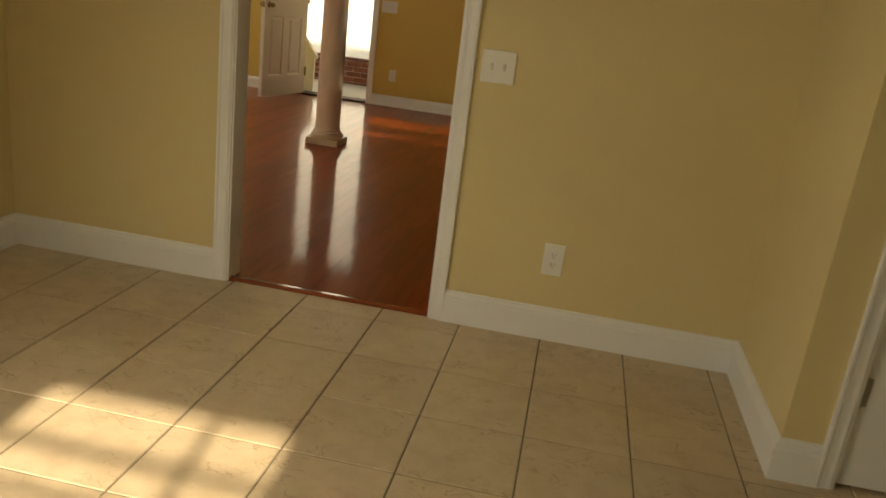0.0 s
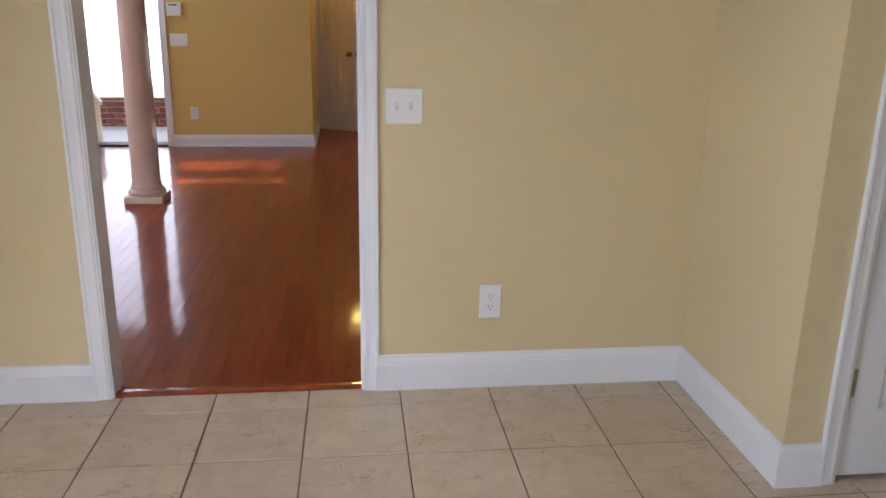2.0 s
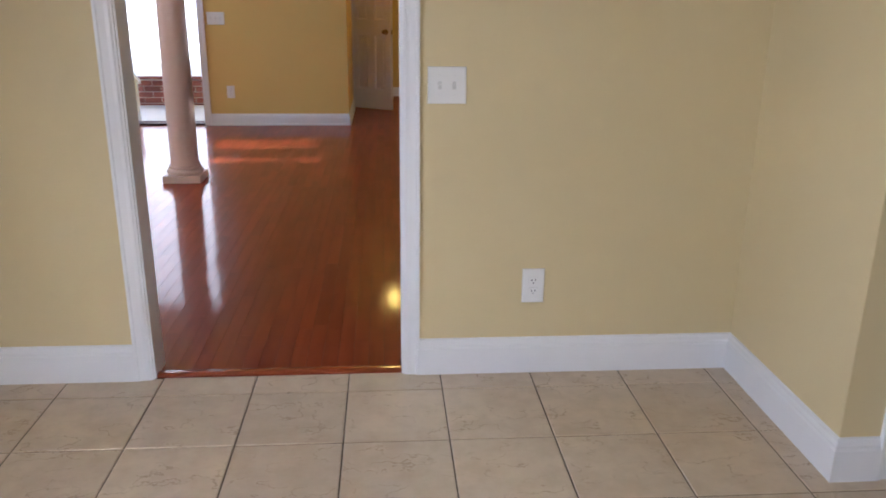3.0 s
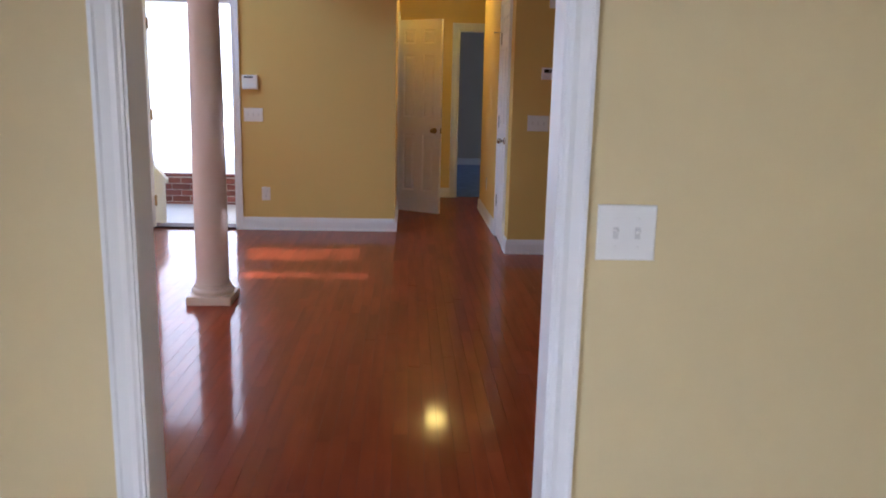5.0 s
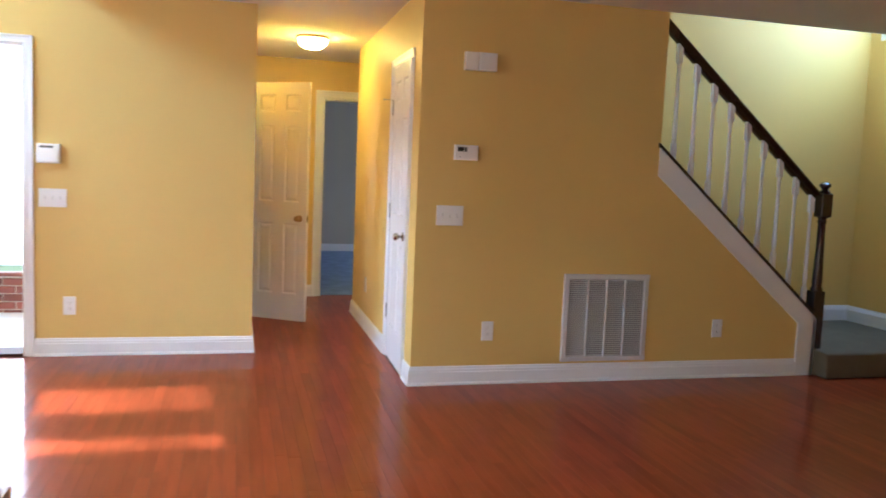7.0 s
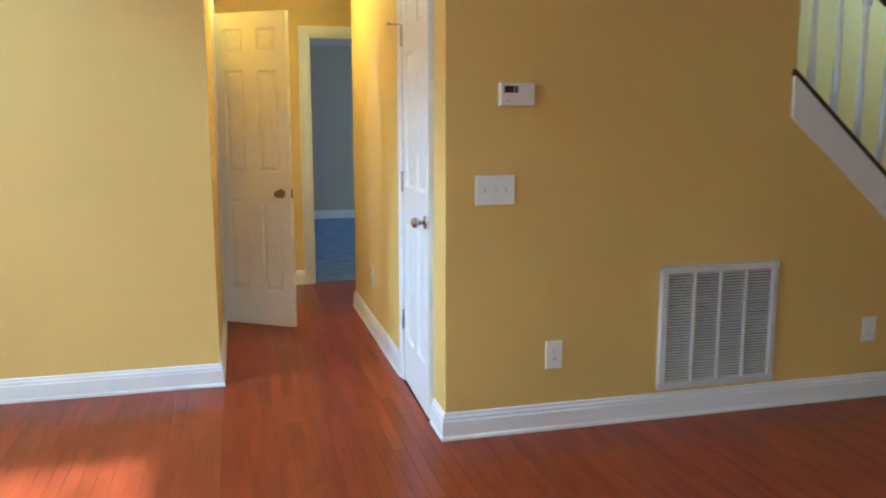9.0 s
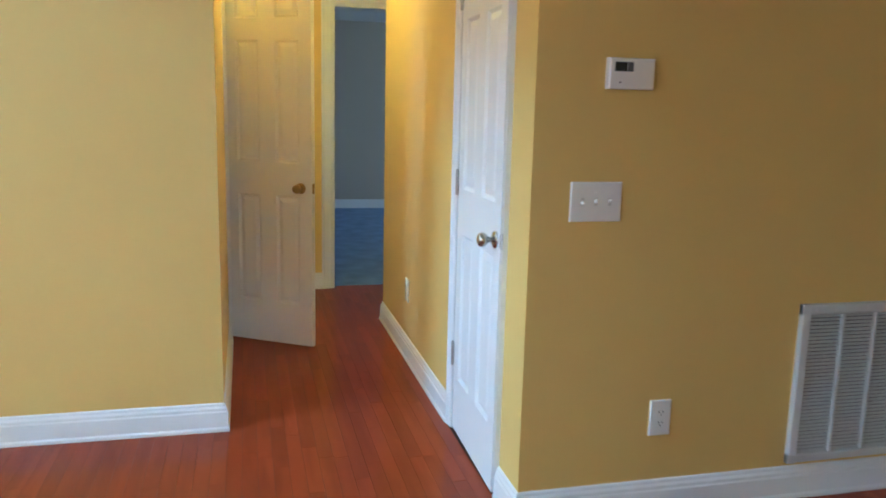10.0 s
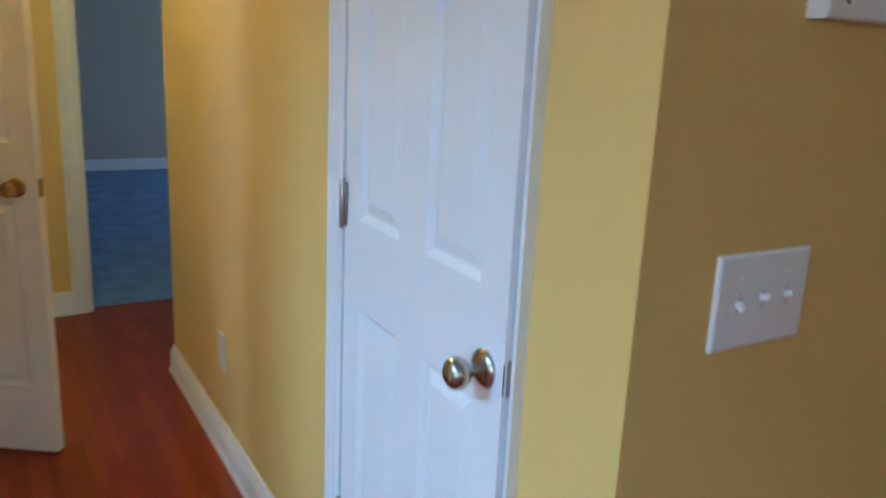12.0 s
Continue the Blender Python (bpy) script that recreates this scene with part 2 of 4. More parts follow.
BASE_PROFILE = [(0, 0), (0.022, 0), (0.022, 0.012), (0.017, 0.02), (0.016, 0.082), (0.013, 0.088), (0.013, 0.098), (0.008, 0.107), (0.007, 0.115), (0.003, 0.120), (0, 0.120)]
KITCHEN_BASE = [(0, 0), (0.018, 0), (0.018, 0.098), (0.014, 0.105), (0.014, 0.112), (0.008, 0.122), (0.007, 0.130), (0, 0.133)]
CASE_PROFILE = [(0.006, 0), (0.063, 0), (0.063, 0.018), (0.055, 0.018), (0.050, 0.014), (0.030, 0.011), (0.018, 0.012), (0.012, 0.008), (0.006, 0.007)]


def grid_wall(bm, axis, t0, t1, a0, a1, z0, z1, openings):
    """A wall with thickness from t0 to t1 across the axis, from a0 to a1 along it, with openings (a0, a1, z0, z1) through it."""
    A = sorted({a0, a1, *[v for o in openings for v in o[:2]]})
    Z = sorted({z0, z1, *[v for o in openings for v in o[2:]]})

    def full(i, j):
        if not (0 <= i < len(A) - 1 and 0 <= j < len(Z) - 1):
            return False
        a, z = (A[i] + A[i + 1]) / 2, (Z[j] + Z[j + 1]) / 2
        return not any(o[0] < a < o[1] and o[2] < z < o[3] for o in openings)

    made = {}

    def vert(t, a, z):
        key = (t, a, z)
        if key not in made:
            made[key] = bm.verts.new((a, t, z) if axis == "x" else (t, a, z))
        return made[key]

    for i in range(len(A) - 1):
        for j in range(len(Z) - 1):
            if not full(i, j):
                continue
            b, c, d, e = A[i], A[i + 1], Z[j], Z[j + 1]
            for t in (t0, t1):
                bm.faces.new([vert(t, b, d), vert(t, c, d), vert(t, c, e), vert(t, b, e)])
            for k, l, p, q in ((i - 1, j, (b, d), (b, e)), (i + 1, j, (c, d), (c, e)), (i, j - 1, (b, d), (c, d)), (i, j + 1, (b, e), (c, e))):
                if not full(k, l):
                    bm.faces.new([vert(t0, *p), vert(t1, *p), vert(t1, *q), vert(t0, *q)])
    return bm


def wall(name, axis, t0, t1, a0, a1, z0=0.0, z1=2.43, openings=(), material=None, label="plain wall painted warm yellow"):
    return structure(name, grid_wall(bmesh.new(), axis, t0, t1, a0, a1, z0, z1, list(openings)), material or WALL, label)


# ---- plan ----
CEIL = 2.43
KW0, KW1 = 3.47, 3.585           # partition between kitchen and living room
OP0, OP1, OPZ = -1.075, -0.219, 2.06
KLEFT, KRIGHT, KBACK = -2.06, 0.975, -0.45
JOG = 2.755
FRONT = 9.18
FD0, FD1, FDZ = -2.92, -2.115, 2.03
HALL0, HALL1, HALLEND = -0.64, 0.305, 11.72
STAIR = 8.20
LEFT, RIGHT = -5.2, 4.5
TOP = 5.2
CD0, CD1, CDZ = 8.418, 9.022, 2.04
HD0, HD1, HDZ = 10.53, 11.09, 2.06
BD0, BD1 = 0.10, 0.88
VENT = (1.303, 1.911, 0.135, 0.712)

# kitchen
wall("wall_kitchen_partition", "x", KW0, KW0 + 0.06, LEFT, RIGHT, 0, CEIL, [(OP0 - 0.02, OP1 + 0.02, 0, OPZ + 0.02), (-3.4, -2.35, 0.9, 1.75)], material=KITCHEN_WALL, label="pale yellow wall with a cased opening to the next room")
wall("wall_living_partition", "x", KW0 + 0.06, KW1, LEFT, RIGHT, 0, CEIL, [(OP0 - 0.02, OP1 + 0.02, 0, OPZ + 0.02), (-3.4, -2.35, 0.9, 1.75)], label="golden yellow wall with a cased opening to the kitchen")
wall("wall_kitchen_left", "y", KLEFT - 0.115, KLEFT, KBACK, KW0, 0, CEIL, [(0.3, 1.7, 0.95, 2.05)], material=KITCHEN_WALL)
wall("wall_kitchen_jog", "y", KRIGHT, KRIGHT + 0.115, JOG + 0.115, KW0, material=KITCHEN_WALL)
wall("wall_kitchen_closet", "x", JOG, JOG + 0.115, KRIGHT, 2.4, 0, CEIL, [(1.135, 1.95, 0, 2.05)], label="short yellow wall beside a closet door", material=KITCHEN_WALL)
wall("wall_kitchen_right", "y", 2.4, 2.515, KBACK - 0.15, KW0, material=KITCHEN_WALL)
wall("wall_kitchen_back", "x", KBACK - 0.15, KBACK, KLEFT - 0.115, 2.4, 0, CEIL, [(-0.84, 0.0, 0.9, 2.155)], material=KITCHEN_WALL)
# living room, entry and hall
wall("wall_front", "x", FRONT, FRONT + 0.16, LEFT, HALL0 - 0.115, 0, TOP, [(FD0 - 0.02, FD1 + 0.02, 0, FDZ + 0.02), (-4.72, -3.66, 0.2, 2.1)], label="tall yellow wall round the open front door")
wall("wall_left", "y", LEFT - 0.16, LEFT, KW0, FRONT + 0.16, 0, TOP, [(6.7, 8.9, 3.65, 5.0), (4.4, 6.0, 0.8, 2.1)])
# both openings are invented, sized to throw the sun bars onto the floor
wall("wall_upper_back", "x", KW0, KW1, LEFT, -0.2, CEIL + 0.1, TOP, [(-1.29, -0.30, 2.53, 2.80), (-1.29, -0.30, 2.96, 3.42)])
wall("wall_right", "y", RIGHT, RIGHT + 0.16, KW0, 9.27, 0, TOP, [(8.30, 9.08, 2.60, 4.05)])
wall("wall_hall_left", "y", HALL0 - 0.115, HALL0, FRONT, HALLEND, 0, CEIL, [(HD0 - 0.015, HD1 + 0.015, 0, HDZ + 0.015)])
wall("wall_hall_right", "y", HALL1, HALL1 + 0.115, STAIR, 10.787, 0, CEIL, [(CD0 - 0.015, CD1 + 0.015, 0, CDZ + 0.015)], label="yellow hall wall with a narrow white closet door")
wall("wall_hall_return", "x", 10.672, 10.787, HALL1 + 0.115, 1.6)
wall("wall_hall_end", "x", HALLEND, HALLEND + 0.115, HALL0 - 0.115, 1.6, 0, CEIL, [(BD0 - 0.015, BD1 + 0.015, 0, 2.05)])
wall("wall_hall_far_right", "y", 1.6, 1.715, 10.672, HALLEND + 0.115)
wall("wall_closet_back", "x", 9.27, 9.385, HALL1 + 0.115, RIGHT + 0.16, 0, TOP, label="tall wall of the stairwell painted yellow")
wall("wall_room_behind_hall_door", "y", -1.9, -1.785, FRONT + 0.16, HALLEND + 0.115)
# bedroom beyond the hall
wall("wall_bedroom_far", "x", 16.4, 16.5, -0.8, 4.1, 0, CEIL, material=BEDWALL, label="blue-grey painted bedroom wall")
wall("wall_bedroom_left", "y", -0.9, -0.8, HALLEND + 0.115, 16.5, 0, CEIL, material=BEDWALL, label="blue-grey painted bedroom wall")
wall("wall_bedroom_right", "y", 4.0, 4.1, HALLEND + 0.115, 16.4, 0, CEIL, [(13.6, 15.2, 0.75, 2.05)], material=BEDWALL, label="blue-grey bedroom wall with an unseen added window")
wall("wall_bedroom_near", "x", HALLEND + 0.117, HALLEND + 0.16, -0.8, 4.0, 0, CEIL, [(BD0 - 0.015, BD1 + 0.015, 0, 2.05)], material=BEDWALL, label="blue-grey painted bedroom wall")

# stair wall: full height at its near end, then cut along the stair's slope
SX, SX_END, SLOPE = 1.941, 3.27, 0.865
def stair_top(x):
    return 1.50 - (x - SX) * SLOPE
bm = bmesh.new()
outline = [(HALL1 + 0.115, 0), (SX_END - 0.02, 0), (SX_END - 0.02, stair_top(SX_END - 0.02)), (SX, stair_top(SX)), (SX, CEIL), (HALL1 + 0.115, CEIL)]
f = [bm.verts.new((x, STAIR, z)) for x, z in outline]
g = [bm.verts.new((x, STAIR + 0.115, z)) for x, z in outline]
bm.faces.new(f)
bm.faces.new(g)
for i in range(len(f)):
    j = (i + 1) % len(f)
    bm.faces.new((f[i], f[j], g[j], g[i]))
structure("wall_stair", bm, WALL, "yellow wall under the staircase, cut along the slope")
wall("wall_over_stair", "x", STAIR, STAIR + 0.115, HALL1, RIGHT, CEIL + 0.1, TOP)

# ceilings
# NOTCH: made-up gap in the unseen ceiling that lets the high sun through
VOID, NOTCH, NOTCH_Y = -1.84, -0.2, 5.3
structure("ceiling_kitchen", boxed(KLEFT - 0.115, KBACK - 0.15, CEIL, 2.515, KW1, CEIL + 0.09), CEILING, "flat white ceiling", "ceiling")
bm = bmesh.new()
box(bm, NOTCH, KW1, CEIL, RIGHT, NOTCH_Y, CEIL + 0.1)
box(bm, VOID, NOTCH_Y, CEIL, RIGHT, STAIR, CEIL + 0.1)
box(bm, VOID, STAIR, CEIL, HALL1 + 0.115, FRONT, CEIL + 0.1)
box(bm, HALL0 - 0.115, FRONT, CEIL, HALL1 + 0.115, HALLEND + 0.115, CEIL + 0.1)
box(bm, HALL1 + 0.115, 10.672, CEIL, 1.715, HALLEND + 0.115, CEIL + 0.1)
structure("ceiling_living", bm, CEILING, "flat white ceiling of living room and hall", "ceiling")
structure("ceiling_bedroom", boxed(-0.9, HALLEND + 0.115, CEIL, 4.1, 16.5, CEIL + 0.1), CEILING, "flat white ceiling", "ceiling")
structure("ceiling_side_room", boxed(-1.9, FRONT + 0.16, CEIL, HALL0 - 0.115, HALLEND + 0.115, CEIL + 0.1), CEILING, "flat white ceiling", "ceiling")
structure("ceiling_upper", boxed(LEFT - 0.16, KW0, TOP, RIGHT + 0.16, 9.385, TOP + 0.1), CEILING, "high white ceiling over the entry", "ceiling")
wall("wall_upper_loft", "y", VOID, VOID + 0.1, NOTCH_Y, FRONT, CEIL + 0.1, TOP)
wall("wall_upper_notch", "y", NOTCH, NOTCH + 0.1, KW1, NOTCH_Y, CEIL + 0.1, TOP)
wall("wall_upper_step", "x", NOTCH_Y, NOTCH_Y + 0.1, VOID + 0.1, NOTCH + 0.1, CEIL + 0.1, TOP)

# grounds and sub-floors
structure("ground", boxed(-400, -400, -0.5, 400, 400, -0.35), LAWN, "lawn round the house", "ground")
structure("floor_kitchen", boxed(KLEFT - 0.115, KBACK - 0.15, -0.3, 2.4, 3.478, -0.003), GROUT, "beige ceramic tile floor with dark grout", "floor")
bm = bmesh.new()
box(bm, LEFT - 0.16, 3.478, -0.3, RIGHT, FRONT + 0.16, -0.003)
box(bm, HALL0 - 0.115, FRONT + 0.16, -0.3, 1.6, 11.79, -0.003)
structure("floor_wood", bm, SUBFLOOR, "glossy red-brown cherry strip floor", "floor")
structure("floor_bedroom", boxed(-0.8, 11.79, -0.3, 4, 16.4, 0.004), CARPET_BED, "blue-grey cut-pile bedroom carpet", "floor")
structure("floor_side_room", boxed(-1.785, FRONT + 0.16, -0.3, HALL0 - 0.115, HALLEND + 0.115, -0.004), CARPET_BED, "grey carpet in the side room", "floor")

# ---- trim ----
def U(n, plane, a0, a1, z1, axis, z0=0.0):
    """The way round a doorway for a casing, by the side n (+1 or -1) that the wall faces."""
    left_first = (axis == "x") == (n < 0)
    a, b = (a0, a1) if left_first else (a1, a0)
    pts = [(a, z0), (a, z1), (b, z1), (b, z0)]
    return [(u, plane, z) for u, z in pts] if axis == "x" else [(plane, u, z) for u, z in pts]


def casing(name, axis, n, plane, a0, a1, z1, z0=0.0, scale=1.0, label="white moulded door casing"):
    normal = (0, n, 0) if axis == "x" else (n, 0, 0)
    return structure(name, sweep(bmesh.new(), U(n, plane, a0, a1, z1, axis, z0), normal, [(a * scale, b) for a, b in CASE_PROFILE]), TRIM, label, "trim")


def jamb(name, axis, t0, t1, a0, a1, z1, material=None, label="white painted door jamb"):
    bm = bmesh.new()
    for b in ((t0, a0 - 0.0195, 0, t1, a0, z1 + 0.0195), (t0, a1, 0, t1, a1 + 0.0195, z1 + 0.0195), (t0, a0, z1, t1, a1, z1 + 0.0195)):
        if axis == "x":
            box(bm, b[1], b[0], b[2], b[4], b[3], b[5], 0.001)
        else:
            box(bm, *b, 0.001)
    return structure(name, bm, material or TRIM, label, "trim")


def baseboard(name, pts, profile=BASE_PROFILE, z=0.0):
    return structure(name, sweep(bmesh.new(), [(x, y, z) for x, y in pts], (0, 0, 1), profile), TRIM, "white moulded wooden baseboard", "baseboard")


casing("trim_kitchen_opening", "x", -1, KW0, OP0, OP1, OPZ)
casing("trim_living_opening", "x", 1, KW1, OP0, OP1, OPZ)
jamb("door_jamb_kitchen", "x", KW0, KW1, OP0, OP1, OPZ)
casing("trim_kitchen_closet", "x", -1, JOG, 1.155, 1.93, 2.03)
jamb("door_jamb_kitchen_closet", "x", JOG, JOG + 0.115, 1.155, 1.93, 2.03)
casing("trim_front_door", "x", -1, FRONT, FD0, FD1, FDZ, scale=1.1)
jamb("door_jamb_front", "x", FRONT, FRONT + 0.16, FD0, FD1, FDZ)
casing("trim_hall_door", "y", 1, HALL0, HD0, HD1, HDZ)
jamb("door_jamb_hall", "y", HALL0 - 0.115, HALL0, HD0, HD1, HDZ)
bm = bmesh.new()
sweep(bm, [(HALL1, CD1, 0), (HALL1, CD1, CDZ), (HALL1, CD0 - 0.022, CDZ)], (-1, 0, 0), [(a * 0.95, b) for a, b in CASE_PROFILE])
sweep(bm, [(HALL1, CD0, CDZ), (HALL1, CD0, 0)], (-1, 0, 0), [(a * 0.36, b) for a, b in CASE_PROFILE])
structure("trim_closet_door", bm, TRIM, "white moulded door casing, narrow beside the corner", "trim")
jamb("door_jamb_closet", "y", HALL1, HALL1 + 0.115, CD0, CD1, CDZ)
casing("trim_bedroom_door", "x", -1, HALLEND, BD0, BD1, 2.035, scale=1.5)
jamb("door_jamb_bedroom", "x", HALLEND, HALLEND + 0.16, BD0, BD1, 2.035)

baseboard("baseboard_kitchen_right", [(1.091, JOG), (KRIGHT, JOG), (KRIGHT, KW0), (OP1 + 0.0635, KW0)], KITCHEN_BASE)
baseboard("baseboard_kitchen_left", [(OP0 - 0.0635, KW0), (KLEFT, KW0), (KLEFT, KBACK)], KITCHEN_BASE)
baseboard("baseboard_front", [(HALL0, HD0 - 0.0635), (HALL0, FRONT), (FD1 + 0.07, FRONT)])
baseboard("baseboard_front_left", [(FD0 - 0.07, FRONT), (LEFT, FRONT), (LEFT, KW1)])
baseboard("baseboard_stair", [(3.107, STAIR), (HALL1, STAIR), (HALL1, CD0 - 0.0235)])
baseboard("baseboard_hall_right", [(HALL1, CD1 + 0.0605), (HALL1, 10.787), (1.6, 10.787)])
baseboard("baseboard_hall_end", [(BD0 - 0.0955, HALLEND), (HALL0, HALLEND), (HALL0, HD1 + 0.0635)])
baseboard("baseboard_bedroom", [(4.0, 16.4), (-0.8, 16.4), (-0.8, 12.0)])
baseboard("baseboard_landing", [(RIGHT, 8.10), (RIGHT, 9.27), (3.32, 9.27)], KITCHEN_BASE, 0.185)
baseboard("baseboard_right", [(RIGHT, KW1), (RIGHT, 8.04)])

# wood strip where tile and wood meet, and door sills
bm = bmesh.new()
sweep(bm, [(OP0, 3.478, 0), (OP1, 3.478, 0)], (0, 0, 1), [(0, -0.002), (0, 0.006), (0.012, 0.012), (0.03, 0.011), (0.05, 0.004), (0.05, -0.002)])
structure("trim_threshold", bm, grain(mat("cherry_reducer", (0.30, 0.055, 0.017), 0.12, coat=0.4, vary=0.1), (0.15, 0.03, 0.01), (0.9, 14, 14)), "glossy cherry reducer strip between tile and wood", "trim")
structure("trim_front_sill", boxed(FD0, FRONT - 0.01, -0.003, FD1, FRONT + 0.19, 0.018, 0.004), SUBFLOOR, "dark front door sill", "trim")


# ---- windows ----
def window(name, axis, t, a0, a1, z0, z1, bars_a=(), bars_z=(), bar=0.02, material=None, label="white framed window with divided panes"):
    def b(bm, u0, u1, v0, v1, d0, d1, bevel=0.002):
        return box(bm, u0, t + d0, v0, u1, t + d1, v1, bevel) if axis == "x" else box(bm, t + d0, u0, v0, t + d1, u1, v1, bevel)
    root = tagged(new(name), label, "window", kind="structure")
    bm = bmesh.new()
    f = 0.045
    b(bm, a0, a0 + f, z0, z1, -0.04, 0.04), b(bm, a1 - f, a1, z0, z1, -0.04, 0.04)
    b(bm, a0 + f, a1 - f, z0, z0 + f, -0.04, 0.04), b(bm, a0 + f, a1 - f, z1 - f, z1, -0.04, 0.04)
    part("window_frame", bm, TRIM, root)
    for u in bars_a:
        part("muntin", b(bmesh.new(), u - bar / 2, u + bar / 2, z0 + f, z1 - f, -0.012, 0.012), TRIM, root)
    for v in bars_z:
        part("muntin", b(bmesh.new(), a0 + f, a1 - f, v - bar / 2, v + bar / 2, -0.010, 0.010), TRIM, root)
    pane = part("pane", b(bmesh.new(), a0 + f, a1 - f, z0 + f, z1 - f, -0.003, 0.003, 0), material or GLASS, root)
    pane.visible_shadow = False
    return root


window("window_kitchen", "x", KBACK - 0.08, -0.84, 0.0, 0.9, 2.155, (-0.27,), (1.90, 1.77, 1.5, 1.2), 0.03)
window("window_kitchen_side", "y", KLEFT - 0.06, 0.3, 1.7, 0.95, 2.05, (1.0,), (1.5,))
window("window_front", "x", FRONT + 0.08, -4.72, -3.66, 0.2, 2.1, (-4.19,), (0.7, 1.15, 1.6))
window("window_upper", "y", LEFT - 0.08, 6.7, 8.9, 3.65, 5.0, (7.43, 8.17), (4.32,))
# unseen window, added round the side fill lamp
window("window_side_added", "y", LEFT - 0.08, 4.4, 6.0, 0.8, 2.1, (5.2,), (1.45,))
window("window_back", "x", (KW0 + KW1) / 2, -3.4, -2.35, 0.9, 1.75, (-2.88,), (1.33,))
# two unseen high windows, added to shape the sun bars on the floor
window("window_added_clerestory_low", "x", (KW0 + KW1) / 2, -1.29, -0.30, 2.53, 2.80)
window("window_added_clerestory_high", "x", (KW0 + KW1) / 2, -1.29, -0.30, 2.96, 3.42)
window("window_stair", "y", RIGHT + 0.08, 8.30, 9.08, 2.60, 4.05, (8.69,), (3.3,))
# unseen window, made up as the opening for the bedroom fill
window("window_bedroom_added", "y", 4.05, 13.6, 15.2, 0.75, 2.05, (14.4,), (1.4,))
casing("trim_front_window", "x", -1, FRONT, -4.72, -3.66, 2.1, 0.137, 1.4, "white moulded window casing")
bm = bmesh.new()
pts = [(RIGHT, 9.08, 2.60), (RIGHT, 9.08, 4.05), (RIGHT, 8.30, 4.05), (RIGHT, 8.30, 2.60), (RIGHT, 9.08, 2.60)]
for a, b in zip(pts, pts[1:]):
    sweep(bm, [a, b], (-1, 0, 0), CASE_PROFILE)
structure("trim_stair_window", bm, TRIM, "white moulded window casing", "trim")

# ---- doors ----
def lattice(bm, w, h, t, panels, depth=0.007, slope=0.012):
    """A slab w by t by h whose two faces have a sunk field at each panel (x0, x1, z0, z1)."""
    X = sorted({0, w, *[v for p in panels for v in p[:2]]})
    Z = sorted({0, h, *[v for p in panels for v in p[2:]]})
    for y, s in ((0, 1), (t, -1)):
        grid = {(x, z): bm.verts.new((x, y, z)) for x in X for z in Z}
        for i in range(len(X) - 1):
            for j in range(len(Z) - 1):
                x0, x1, z0, z1 = X[i], X[i + 1], Z[j], Z[j + 1]
                ring = [grid[x0, z0], grid[x1, z0], grid[x1, z1], grid[x0, z1]]
                if any(p[0] <= x0 and x1 <= p[1] and p[2] <= z0 and z1 <= p[3] for p in panels):
                    d = y + s * depth
                    inner = [bm.verts.new(q) for q in ((x0 + slope, d, z0 + slope), (x1 - slope, d, z0 + slope), (x1 - slope, d, z1 - slope), (x0 + slope, d, z1 - slope))]
                    for k in range(4):
                        bm.faces.new((ring[k], ring[(k + 1) % 4], inner[(k + 1) % 4], inner[k]))
                    bm.faces.new(inner)
                else:
                    bm.faces.new(ring)
        if y == 0:
            front = grid
    for a, b in ((X, 0), (X, h)):
        for i in range(len(X) - 1):
            bm.faces.new((front[X[i], b], front[X[i + 1], b], grid[X[i + 1], b], grid[X[i], b]))
    for e in (0, w):
        for j in range(len(Z) - 1):
            bm.faces.new((front[e, Z[j]], front[e, Z[j + 1]], grid[e, Z[j + 1]], grid[e, Z[j]]))
    return bm


def raised(w, h, depth, edge=0.022):
    """A raised panel with sloping edges, its back at y = 0, facing -y."""
    bm = bmesh.new()
    o = [bm.verts.new(p) for p in ((0, 0, 0), (w, 0, 0), (w, 0, h), (0, 0, h))]
    i = [bm.verts.new(p) for p in ((edge, -depth, edge), (w - edge, -depth, edge), (w - edge, -depth, h - edge), (edge, -depth, h - edge))]
    for k in range(4):
        bm.faces.new((o[k], o[(k + 1) % 4], i[(k + 1) % 4], i[k]))
    bm.faces.new(i)
    bm.faces.new(o)
    return bm


def knob(parent, x, z, t, metal, both=True, ball=0.0245):
    for s in ((1, -1) if both else (1,)):
        m = Matrix.Translation((x, 0 if s > 0 else t, z)) @ Matrix.Rotation(radians(90 * s), 4, "X")
        k = part("knob", lathe(bmesh.new(), [(0.008, 0.011), (0.010, 0.024), (0.012, 0.030), (ball * 0.8, 0.035), (ball, 0.044), (ball, 0.051), (ball * 0.86, 0.060), (ball * 0.5, 0.065), (0, 0.066)], m, 24), metal, parent, "round metal door knob", True)
        part("rosette", lathe(bmesh.new(), [(0.029, 0.0), (0.030, 0.004), (0.0275, 0.008), (0.018, 0.012), (0.010, 0.013)], m, 24), metal, k, "", True)


